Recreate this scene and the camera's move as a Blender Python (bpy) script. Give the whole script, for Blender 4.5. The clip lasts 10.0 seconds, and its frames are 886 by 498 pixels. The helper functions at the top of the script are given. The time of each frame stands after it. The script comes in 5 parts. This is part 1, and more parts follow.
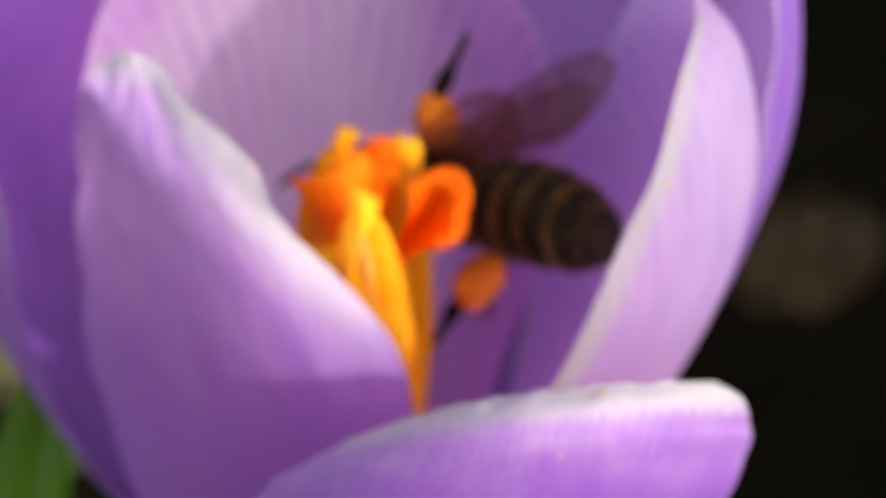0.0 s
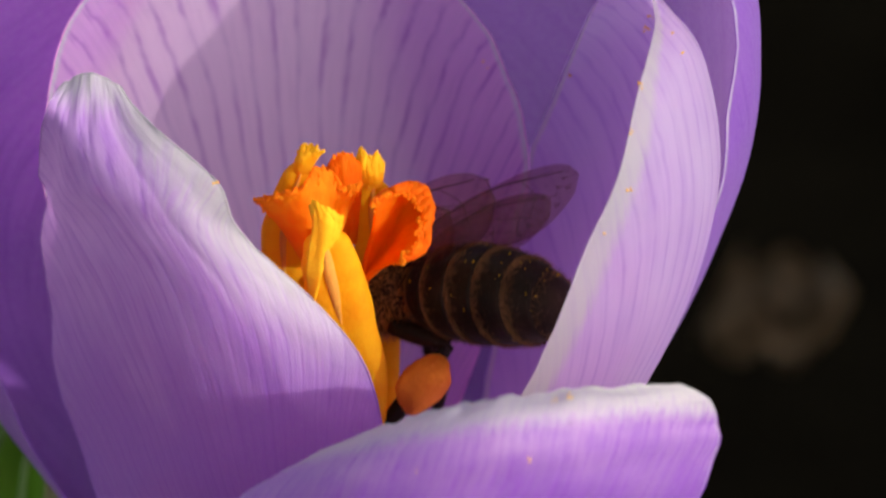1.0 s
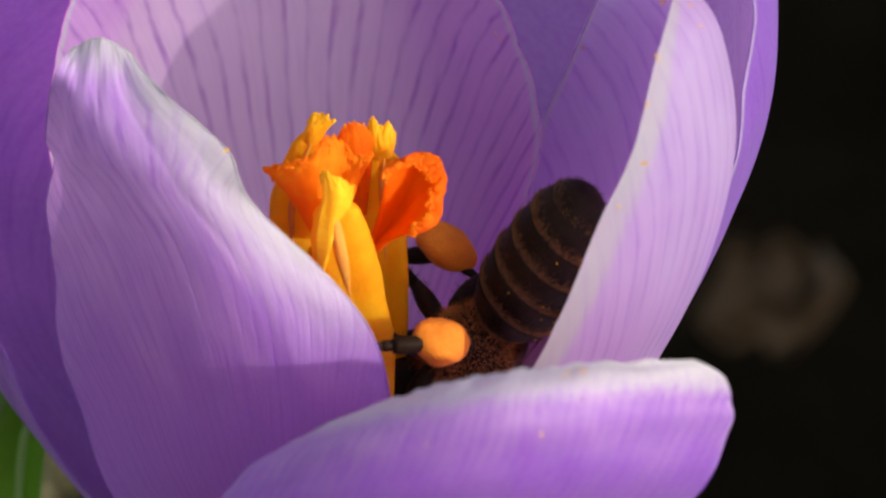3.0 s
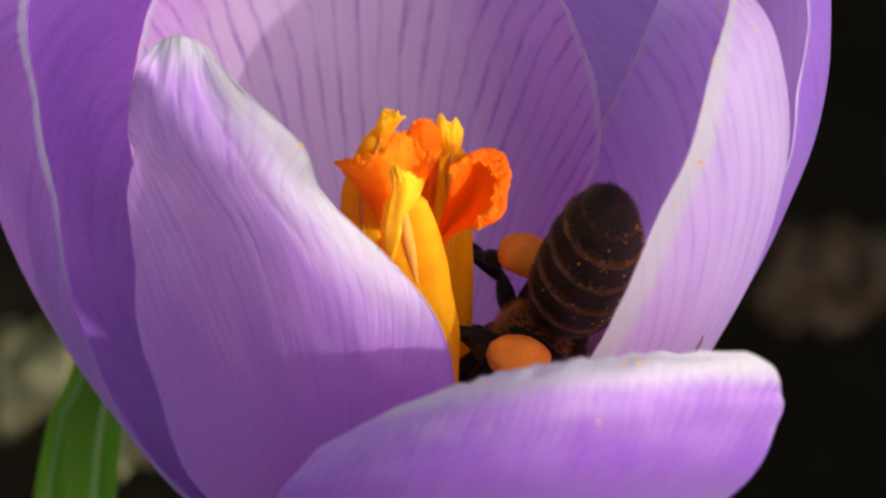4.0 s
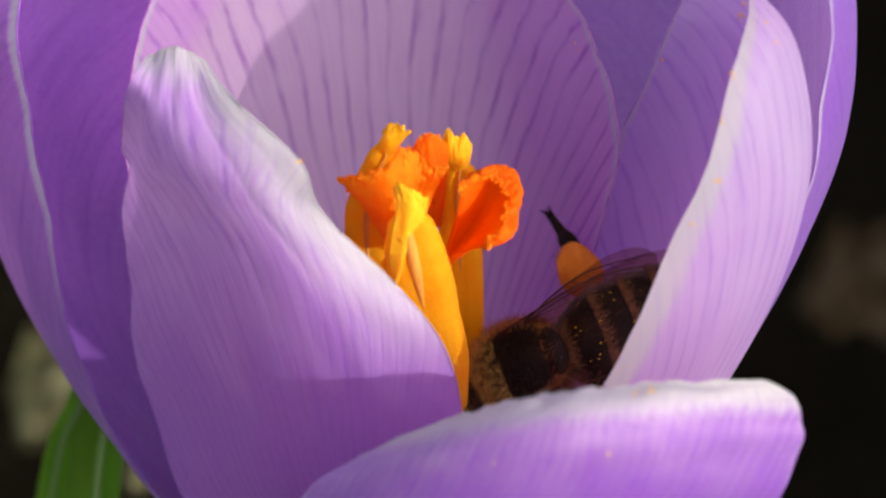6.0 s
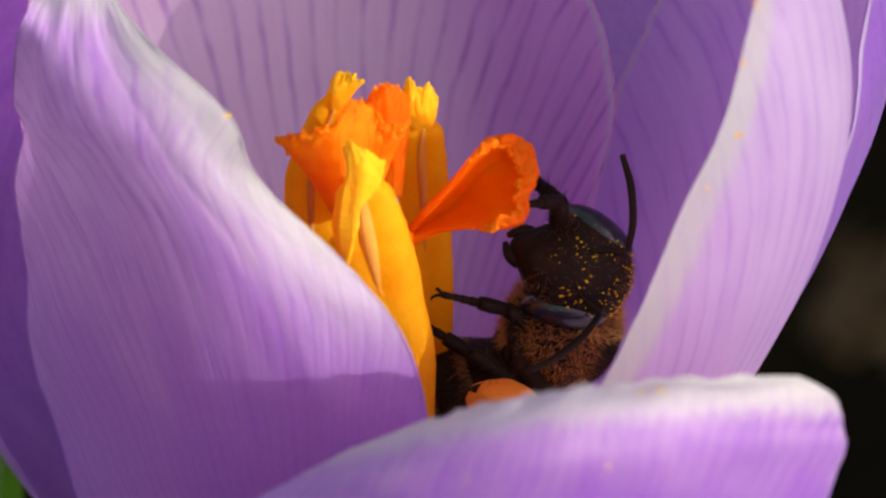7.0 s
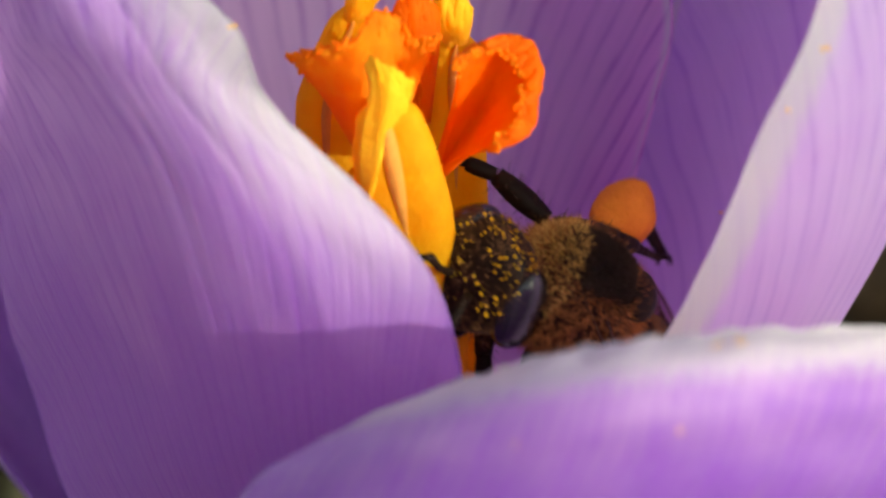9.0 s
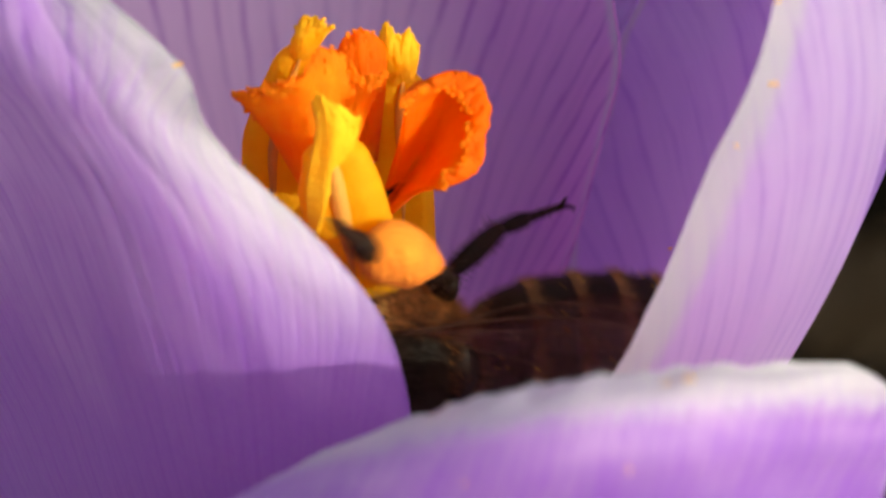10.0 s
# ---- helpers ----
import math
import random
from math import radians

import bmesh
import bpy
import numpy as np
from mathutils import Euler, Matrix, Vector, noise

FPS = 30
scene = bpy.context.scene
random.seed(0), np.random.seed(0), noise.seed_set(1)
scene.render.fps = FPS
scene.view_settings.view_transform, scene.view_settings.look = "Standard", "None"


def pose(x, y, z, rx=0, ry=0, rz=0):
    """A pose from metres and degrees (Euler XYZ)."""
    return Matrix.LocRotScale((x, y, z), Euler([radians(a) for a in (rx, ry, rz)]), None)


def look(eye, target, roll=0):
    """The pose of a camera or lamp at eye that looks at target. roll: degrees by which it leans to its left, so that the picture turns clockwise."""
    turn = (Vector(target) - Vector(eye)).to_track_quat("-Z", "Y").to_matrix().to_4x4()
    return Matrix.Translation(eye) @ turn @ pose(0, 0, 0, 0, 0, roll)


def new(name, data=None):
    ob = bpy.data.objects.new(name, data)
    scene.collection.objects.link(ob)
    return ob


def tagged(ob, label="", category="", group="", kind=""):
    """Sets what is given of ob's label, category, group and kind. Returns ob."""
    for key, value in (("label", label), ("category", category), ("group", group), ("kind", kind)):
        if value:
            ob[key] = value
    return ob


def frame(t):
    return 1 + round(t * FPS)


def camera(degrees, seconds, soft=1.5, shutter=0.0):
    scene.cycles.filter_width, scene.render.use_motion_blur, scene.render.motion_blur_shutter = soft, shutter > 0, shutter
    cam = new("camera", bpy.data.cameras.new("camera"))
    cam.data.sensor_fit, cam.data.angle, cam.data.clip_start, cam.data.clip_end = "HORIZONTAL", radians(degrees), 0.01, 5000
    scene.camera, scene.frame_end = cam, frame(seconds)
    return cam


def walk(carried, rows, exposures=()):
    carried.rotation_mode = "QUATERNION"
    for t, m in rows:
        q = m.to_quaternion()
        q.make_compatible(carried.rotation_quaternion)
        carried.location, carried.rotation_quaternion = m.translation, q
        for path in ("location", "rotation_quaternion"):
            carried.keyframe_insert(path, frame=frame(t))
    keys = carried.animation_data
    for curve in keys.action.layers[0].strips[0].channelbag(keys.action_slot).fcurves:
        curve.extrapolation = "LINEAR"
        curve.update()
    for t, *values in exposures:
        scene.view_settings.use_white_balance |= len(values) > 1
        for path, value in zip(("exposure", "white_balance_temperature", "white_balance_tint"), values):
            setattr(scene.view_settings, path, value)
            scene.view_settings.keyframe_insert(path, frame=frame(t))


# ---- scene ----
MM = 0.001
CUP = Vector((-0.0005, 0, 0.0564))        # the cup's base, 75 mm flower over dark soil

# ---- camera ----
cam = camera(8, 10.0, soft=2.2, shutter=0.3)
PATH = [
    (0.0, look((0.00206, -0.20082, 0.19636), (0.00237, -0.00012, 0.07478), 0.32)),
    (0.3, look((0.00305, -0.20233, 0.19393), (0.00354, -0.00075, 0.07371), -0.07)),
    (0.5, look((0.00288, -0.20213, 0.19439), (0.00350, 0.00004, 0.07507), -0.34)),
    (0.7, look((0.00311, -0.20228, 0.19423), (0.00386, 0.00047, 0.07582), -0.60)),
    (0.8, look((0.00348, -0.20266, 0.19364), (0.00429, 0.00039, 0.07568), -0.74)),
    (0.9, look((0.00288, -0.19735, 0.19117), (0.00373, 0.00092, 0.07660), -0.87)),
    (1.0, look((0.00273, -0.20348, 0.19230), (0.00366, 0.00015, 0.07526), -1.00)),
    (1.2, look((0.00262, -0.20452, 0.19247), (0.00301, -0.00011, 0.07481), -0.72)),
    (1.5, look((0.00268, -0.20552, 0.19369), (0.00226, 0.00007, 0.07513), -0.31)),
    (1.7, look((0.00330, -0.20519, 0.19367), (0.00368, -0.00018, 0.07468), -0.38)),
    (2.0, look((0.00217, -0.20428, 0.19435), (0.00375, -0.00016, 0.07473), -0.49)),
    (2.2, look((0.00172, -0.20510, 0.19308), (0.00372, -0.00026, 0.07455), -0.25)),
    (2.5, look((0.00075, -0.20592, 0.19186), (0.00338, -0.00002, 0.07497), 0.11)),
    (2.7, look((0.00078, -0.20071, 0.18920), (0.00341, -0.00024, 0.07459), -0.08)),
    (3.0, look((0.00097, -0.20170, 0.19015), (0.00327, -0.00035, 0.07439), -0.02)),
    (3.5, look((0.00162, -0.20512, 0.19345), (0.00277, -0.00075, 0.07371), 0.17)),
    (3.8, look((0.00181, -0.20611, 0.19440), (0.00263, -0.00086, 0.07351), 0.23)),
    (4.0, look((0.00109, -0.20959, 0.19606), (0.00083, -0.00051, 0.07412), 0.29)),
    (4.2, look((0.00107, -0.20908, 0.19521), (0.00010, -0.00029, 0.07450), 0.07)),
    (4.3, look((0.00089, -0.20867, 0.19505), (-0.00042, -0.00003, 0.07494), -0.04)),
    (4.5, look((0.00198, -0.20835, 0.19385), (-0.00002, -0.00002, 0.07497), -0.25)),
    (4.7, look((0.00159, -0.20832, 0.19546), (-0.00094, 0.00044, 0.07576), -0.17)),
    (5.0, look((0.00353, -0.20871, 0.19712), (0.00020, 0.00069, 0.07620), -0.03)),
    (5.2, look((0.00538, -0.20841, 0.19747), (0.00183, 0.00063, 0.07609), -0.08)),
    (5.3, look((0.00557, -0.20863, 0.19701), (0.00190, 0.00023, 0.07540), -0.10)),
    (5.5, look((0.00401, -0.20884, 0.19648), (0.00012, -0.00034, 0.07442), -0.14)),
    (5.7, look((0.00393, -0.20715, 0.19730), (0.00017, -0.00005, 0.07491), -0.08)),
    (6.0, look((0.00394, -0.19958, 0.19238), (0.00053, -0.00014, 0.07476), -0.14)),
    (6.5, look((0.00396, -0.17324, 0.17528), (0.00177, -0.00044, 0.07424), -0.37)),
    (6.8, look((0.00397, -0.16567, 0.17036), (0.00213, -0.00053, 0.07409), -0.43)),
    (7.0, look((0.00339, -0.16635, 0.16929), (0.00172, -0.00051, 0.07412), -0.23)),
    (7.2, look((0.00345, -0.16758, 0.16861), (0.00297, -0.00072, 0.07375), 0.05)),
    (7.5, look((0.00185, -0.16894, 0.16841), (0.00317, -0.00057, 0.07402), 0.47)),
    (7.7, look((0.00123, -0.16916, 0.16716), (0.00323, -0.00101, 0.07325), 0.49)),
    (8.0, look((-0.00019, -0.16844, 0.16711), (0.00281, -0.00062, 0.07392), 0.52)),
    (8.2, look((0.00014, -0.16330, 0.16420), (0.00224, -0.00094, 0.07337), 0.54)),
    (8.3, look((0.00059, -0.16024, 0.16358), (0.00225, -0.00060, 0.07395), 0.54)),
    (8.5, look((0.00145, -0.15535, 0.16021), (0.00230, -0.00115, 0.07301), 0.56)),
    (8.7, look((0.00137, -0.15138, 0.15833), (0.00186, -0.00121, 0.07290), 0.38)),
    (8.8, look((0.00147, -0.14951, 0.15718), (0.00179, -0.00136, 0.07264), 0.29)),
    (9.0, look((0.00081, -0.14549, 0.15538), (0.00080, -0.00137, 0.07263), 0.11)),
    (9.2, look((0.00165, -0.14534, 0.15462), (0.00227, -0.00126, 0.07282), 0.01)),
    (9.3, look((0.00157, -0.14514, 0.15446), (0.00251, -0.00109, 0.07312), -0.04)),
    (9.5, look((0.00100, -0.14509, 0.15350), (0.00257, -0.00110, 0.07310), -0.15)),
    (9.7, look((0.00094, -0.14493, 0.15418), (0.00235, -0.00098, 0.07329), -0.08)),
    (9.8, look((0.00062, -0.14489, 0.15446), (0.00194, -0.00096, 0.07334), -0.05)),
    (10.0, look((0.00101, -0.14475, 0.15510), (0.00217, -0.00087, 0.07349), 0.02)),
]

walk(cam, PATH, exposures=[(0.0, 1.17, 6800, -2), (0.8, 0.91, 6800, -2), (1.5, 0.78, 6700, 0), (2.5, 0.83, 6700, 0), (4.0, 1.05, 6700, -2), (5.7, 1.05, 6700, -2), (7.0, 1.01, 7000, -4), (10.0, 1.03, 7000, -6)])
cam.data.dof.use_dof = True
cam.data.dof.aperture_fstop = 75

# ---- light ----
world = bpy.data.worlds.new("sky")
scene.world = world
world.use_nodes = True
SUN_DIR = Vector((0.73, -0.62, 0.36)).normalized()
sky = world.node_tree.nodes.new("ShaderNodeTexSky")
sky.sky_type = 'NISHITA'
sky.sun_disc = False
sky.sun_elevation = math.asin(SUN_DIR.z)
sky.sun_rotation = math.atan2(SUN_DIR.x, SUN_DIR.y)
back = world.node_tree.nodes["Background"]
back.inputs[1].default_value = 0.15
sky.dust_density = 2.0
sky.ozone_density = 0.3
haze = world.node_tree.nodes.new("ShaderNodeHueSaturation")      # a thin veil of cloud whitens the blue
haze.inputs["Saturation"].default_value = 0.45
world.node_tree.links.new(sky.outputs[0], haze.inputs["Color"])
world.node_tree.links.new(haze.outputs[0], back.inputs[0])
sun_data = bpy.data.lights.new("sun", 'SUN')
sun_data.energy, sun_data.angle, sun_data.color = 1.75, radians(0.6), (1.0, 0.96, 0.88)
sun = new("sun", sun_data)
sun.matrix_world = look(SUN_DIR * 2, (0, 0, 0))


# ---- material helpers ----
def material(name, rough=0.5, spec=0.5):
    m = bpy.data.materials.new(name)
    m.use_nodes = True
    nt = m.node_tree
    b = nt.nodes["Principled BSDF"]
    b.inputs["Roughness"].default_value = rough
    b.inputs["Specular IOR Level"].default_value = spec
    return m, nt, b


def node(nt, kind, **values):
    n = nt.nodes.new(kind)
    for k, v in values.items():
        n.inputs[k.replace("_", " ")].default_value = v
    return n


def ramp(nt, source, stops):
    n = nt.nodes.new("ShaderNodeValToRGB")
    e = n.color_ramp.elements
    while len(e) < len(stops):
        e.new(0.5)
    for el, (p, c) in zip(e, stops):
        el.position, el.color = p, (*c, 1) if len(c) == 3 else c
    nt.links.new(source, n.inputs[0])
    return n.outputs[0]


def calc(nt, op, a, b=0.0, c=0.0):
    n = nt.nodes.new("ShaderNodeMath")
    n.operation = op
    for i, v in enumerate((a, b, c)):
        if isinstance(v, (int, float)):
            n.inputs[i].default_value = v
        else:
            nt.links.new(v, n.inputs[i])
    return n.outputs[0]


def blend(nt, fac, a, b, mode='MIX'):
    n = nt.nodes.new("ShaderNodeMix")
    n.data_type, n.blend_type = 'RGBA', mode
    for i, v in ((0, fac), (6, a), (7, b)):
        if isinstance(v, (int, float)):
            n.inputs[i].default_value = v
        elif isinstance(v, tuple):
            n.inputs[i].default_value = (*v, 1)
        else:
            nt.links.new(v, n.inputs[i])
    return n.outputs[2]


def noise_of(nt, vector, scale, detail=4.0, rough=0.55):
    n = node(nt, "ShaderNodeTexNoise", Scale=scale, Detail=detail, Roughness=rough)
    if vector is not None:
        nt.links.new(vector, n.inputs["Vector"])
    return n.outputs["Fac"]


def bump(nt, height, strength, distance, b):
    n = node(nt, "ShaderNodeBump", Strength=strength, Distance=distance)
    nt.links.new(height, n.inputs["Height"])
    nt.links.new(n.outputs[0], b.inputs["Normal"])
    return n.outputs[0]


def thin(m, nt, b, colour, share):
    """Lets part of the light through, as a petal or leaf does."""
    t = nt.nodes.new("ShaderNodeBsdfTranslucent")
    if isinstance(colour, tuple):
        t.inputs[0].default_value = (*colour, 1)
    else:
        nt.links.new(colour, t.inputs[0])
    mix = nt.nodes.new("ShaderNodeMixShader")
    mix.inputs[0].default_value = share
    nt.links.new(b.outputs[0], mix.inputs[1])
    nt.links.new(t.outputs[0], mix.inputs[2])
    nt.links.new(mix.outputs[0], nt.nodes["Material Output"].inputs[0])


def petal_material(name, deep, mid, pale, vein, rim=0.12, veins=15.0, vein_share=0.6, sides=(1.0, 1.0), share=0.66, tint=(1.0, 0.82, 1.0), turn=0.6, streaks=0.3, tip=1.0, spread=2.1, fade=0.3, hold=0.6, start=0.25):
    """u runs across the petal, v from base to tip."""
    m, nt, b = material(name, 0.48, 0.35)
    uv = nt.nodes.new("ShaderNodeUVMap")
    uv.uv_map = "petal"
    sep = nt.nodes.new("ShaderNodeSeparateXYZ")
    nt.links.new(uv.outputs[0], sep.inputs[0])
    u, v = sep.outputs[0], sep.outputs[1]
    # veins and grain fan from the foot out to the rim, and wander
    low = nt.nodes.new("ShaderNodeCombineXYZ")
    nt.links.new(calc(nt, 'MULTIPLY', u, 5.0), low.inputs[0])
    nt.links.new(calc(nt, 'MULTIPLY', v, 4.0), low.inputs[1])
    wander = noise_of(nt, low.outputs[0], 1.3, 3.0, 0.6)
    side = calc(nt, 'SUBTRACT', u, 0.5)
    fan = calc(nt, 'MULTIPLY', side, calc(nt, 'MAXIMUM', calc(nt, 'SUBTRACT', 2.2, calc(nt, 'MULTIPLY', v, spread)), 0.25))
    comb = nt.nodes.new("ShaderNodeCombineXYZ")
    nt.links.new(calc(nt, 'MULTIPLY', fan, 70.0), comb.inputs[0])
    nt.links.new(calc(nt, 'MULTIPLY', v, 6.0), comb.inputs[1])
    grain = noise_of(nt, comb.outputs[0], 1.5, 5.0, 0.6)
    phase = calc(nt, 'ADD', calc(nt, 'MULTIPLY', fan, veins * 6.283), calc(nt, 'MULTIPLY', wander, 6.0))
    phase = calc(nt, 'ADD', phase, calc(nt, 'MULTIPLY', grain, 2.2))
    line = calc(nt, 'POWER', calc(nt, 'MULTIPLY_ADD', calc(nt, 'SINE', phase), 0.5, 0.5), 8.0)
    strong = ramp(nt, noise_of(nt, low.outputs[0], 2.4, 2.0), [(0.35, (0.25,) * 3), (0.65, (1,) * 3)])
    line = calc(nt, 'MULTIPLY', line, strong)
    # paler towards rim and tip
    edge = calc(nt, 'MINIMUM', calc(nt, 'MULTIPLY', u, 1.0 / sides[0]), calc(nt, 'MULTIPLY', calc(nt, 'SUBTRACT', 1.0, u), 1.0 / sides[1]))
    edge = calc(nt, 'MINIMUM', edge, calc(nt, 'MULTIPLY', calc(nt, 'SUBTRACT', 1.0, v), tip))
    edge = calc(nt, 'ADD', edge, calc(nt, 'MULTIPLY', calc(nt, 'SUBTRACT', grain, 0.5), min(0.26, rim * (0.9 if rim > 0.1 else 0.5))))
    rim_f = ramp(nt, edge, [(0.0, (1, 1, 1)), (rim * hold, (0.82,) * 3), (rim, (0, 0, 0))])
    rim_f = calc(nt, 'MULTIPLY', rim_f, ramp(nt, v, [(fade, (0, 0, 0)), (fade + 0.22, (1, 1, 1))]))
    body = ramp(nt, calc(nt, 'ADD', v, calc(nt, 'MULTIPLY', calc(nt, 'SUBTRACT', wander, 0.5), 0.5)),
                [(start, deep), (turn, mid), (1.0, mid)])
    # broken streaks and mottled cells
    long = nt.nodes.new("ShaderNodeCombineXYZ")
    nt.links.new(calc(nt, 'MULTIPLY', fan, 30.0), long.inputs[0])
    nt.links.new(calc(nt, 'MULTIPLY', v, 3.2), long.inputs[1])
    streak = ramp(nt, noise_of(nt, long.outputs[0], 1.4, 6.0, 0.62), [(0.44, (0,) * 3), (0.66, (1,) * 3)])
    streak = calc(nt, 'MULTIPLY', streak, strong)
    fine = nt.nodes.new("ShaderNodeCombineXYZ")
    nt.links.new(calc(nt, 'MULTIPLY', u, 60.0), fine.inputs[0])
    nt.links.new(calc(nt, 'MULTIPLY', v, 70.0), fine.inputs[1])
    speck = ramp(nt, noise_of(nt, fine.outputs[0], 1.6, 4.0, 0.7), [(0.35, (0,) * 3), (0.7, (1,) * 3)])
    body = blend(nt, calc(nt, 'MULTIPLY', streak, streaks), body, vein)
    body = blend(nt, calc(nt, 'MULTIPLY', speck, 0.14), body, pale)
    body = blend(nt, calc(nt, 'MULTIPLY', grain, 0.22), body, vein)
    body = blend(nt, calc(nt, 'MULTIPLY', line, vein_share), body, vein)
    body = blend(nt, rim_f, body, pale)
    body = blend(nt, calc(nt, 'MULTIPLY', line, vein_share * 0.3), body, vein)
    body = blend(nt, calc(nt, 'MULTIPLY', calc(nt, 'GREATER_THAN', grain, 0.56), 0.10), body, vein)
    nt.links.new(body, b.inputs["Base Color"])
    b.inputs["Sheen Weight"].default_value = 0.15
    cell = node(nt, "ShaderNodeTexVoronoi", Scale=1.0)
    dense = nt.nodes.new("ShaderNodeCombineXYZ")
    nt.links.new(calc(nt, 'MULTIPLY', u, 210.0), dense.inputs[0])
    nt.links.new(calc(nt, 'MULTIPLY', v, 110.0), dense.inputs[1])
    nt.links.new(dense.outputs[0], cell.inputs["Vector"])
    relief = calc(nt, 'SUBTRACT', calc(nt, 'MULTIPLY', grain, 0.7), calc(nt, 'MULTIPLY', line, 0.5))
    relief = calc(nt, 'ADD', relief, calc(nt, 'MULTIPLY', cell.outputs["Distance"], 0.15))
    relief = calc(nt, 'SUBTRACT', relief, calc(nt, 'MULTIPLY', streak, 0.4))
    bump(nt, relief, 0.2, 0.0003, b)
    glow = nt.nodes.new("ShaderNodeGamma")
    glow.inputs[1].default_value = 0.28
    nt.links.new(body, glow.inputs[0])
    tone = blend(nt, rim_f, tint, (0.95, 0.93, 0.95))
    thin(m, nt, b, blend(nt, 1.0, glow.outputs[0], tone, 'MULTIPLY'), share)
    return m


PETAL_IN = petal_material("petal_inner", (0.69, 0.33, 0.68), (0.76, 0.52, 0.78), (0.62, 0.60, 0.62), (0.28, 0.07, 0.42), 0.014, 23, 0.9, share=0.74, tint=(1.0, 0.60, 0.93), streaks=0.22)
PETAL_OUT = petal_material("petal_outer", (0.27, 0.095, 0.48), (0.48, 0.27, 0.62), (0.425, 0.385, 0.44), (0.22, 0.07, 0.44), 0.31, 19, 0.55, (0.01, 1.0), 0.30, (0.90, 0.48, 0.98), streaks=0.75, tip=3.2, hold=0.3, spread=2.3)
PETAL_RIGHT = petal_material("petal_side", (0.53, 0.30, 0.67), (0.56, 0.45, 0.68), (0.46, 0.44, 0.46), (0.26, 0.10, 0.47), 0.06, 22, 0.7, (1.0, 0.2), 0.74, (0.92, 0.72, 1.0), streaks=0.5, fade=0.05)
PETAL_LIP = petal_material("petal_lip", (0.17, 0.05, 0.38), (0.54, 0.325, 0.62), (0.46, 0.43, 0.46), (0.19, 0.035, 0.44), 0.34, 20, 0.6, (0.012, 0.012), 0.36, (0.92, 0.54, 0.94), 0.92, 1.0, spread=0.6, start=0.36)
# deeper purple for the back-right and left petals: their shade is in the colour
PETAL_SHADED = petal_material("petal_shaded", (0.17, 0.05, 0.37), (0.17, 0.052, 0.38), (0.45, 0.40, 0.50), (0.12, 0.03, 0.31), 0.014, 16, 0.3, share=0.34, tint=(0.92, 0.58, 1.0), streaks=0.35)
PETAL_LEFT_SHADED = petal_material("petal_left_shaded", (0.16, 0.045, 0.36), (0.32, 0.10, 0.53), (0.50, 0.42, 0.58), (0.16, 0.035, 0.38), 0.022, 16, 0.3, share=0.2, tint=(1.0, 0.50, 0.98), streaks=0.45, fade=0.42)


def pollen_material(name, a, c, rough=0.7, share=0.3):
    m, nt, b = material(name, rough, 0.3)
    tc = nt.nodes.new("ShaderNodeTexCoord")
    f = noise_of(nt, tc.outputs["Object"], 900, 5, 0.65)
    col = ramp(nt, f, [(0.3, a), (0.7, c)])
    nt.links.new(col, b.inputs["Base Color"])
    g = noise_of(nt, tc.outputs["Object"], 5200, 3, 0.6)
    bump(nt, g, 0.5, 0.0002, b)
    thin(m, nt, b, col, share)
    return m


STIGMA = pollen_material("stigma", (0.95, 0.17, 0.003), (0.98, 0.30, 0.008), share=0.68)
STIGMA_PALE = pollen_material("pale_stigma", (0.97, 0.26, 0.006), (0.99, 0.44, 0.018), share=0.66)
ANTHER = pollen_material("anther", (0.95, 0.43, 0.008), (0.98, 0.58, 0.016), share=0.6)
CREST = pollen_material("anther_crest", (0.96, 0.48, 0.010), (0.99, 0.64, 0.035), share=0.5)
ANTHER_SEAM = pollen_material("anther_seam", (0.76, 0.36, 0.06), (0.84, 0.46, 0.09), share=0.5)
POLLEN = pollen_material("pollen", (0.66, 0.15, 0.012), (0.82, 0.25, 0.022), 0.85, 0.12)
GRAIN = pollen_material("pollen_grain", (0.96, 0.52, 0.008), (0.99, 0.66, 0.02), 0.7, 0.45)


DEW_BEAD, _nt, _b = material("dew", 0.04, 0.6)
_b.inputs["Transmission Weight"].default_value = 1.0
_b.inputs["IOR"].default_value = 1.33


def leaf_material(name, a, c):
    m, nt, b = material(name, 0.45, 0.4)
    tc = nt.nodes.new("ShaderNodeTexCoord")
    mp = nt.nodes.new("ShaderNodeMapping")
    mp.inputs["Scale"].default_value = (1, 1, 0.08)
    nt.links.new(tc.outputs["Object"], mp.inputs[0])
    f = noise_of(nt, mp.outputs[0], 700, 4)
    col = ramp(nt, f, [(0.3, a), (0.7, c)])
    nt.links.new(col, b.inputs["Base Color"])
    bump(nt, f, 0.3, 0.0003, b)
    thin(m, nt, b, col, 0.3)
    return m


LEAF = leaf_material("crocus_leaf", (0.12, 0.27, 0.02), (0.23, 0.40, 0.05))
LEAF_RIB = leaf_material("leaf_rib", (0.22, 0.34, 0.12), (0.32, 0.42, 0.20))
STRAW = leaf_material("dry_stem", (0.22, 0.20, 0.11), (0.33, 0.29, 0.17))
DEAD_LEAF = leaf_material("dead_leaf", (0.12, 0.075, 0.045), (0.20, 0.125, 0.08))
DARK_TWIG = leaf_material("dark_twig", (0.02, 0.022, 0.012), (0.04, 0.04, 0.02))
TUBE = leaf_material("flower_tube", (0.50, 0.36, 0.55), (0.62, 0.52, 0.62))


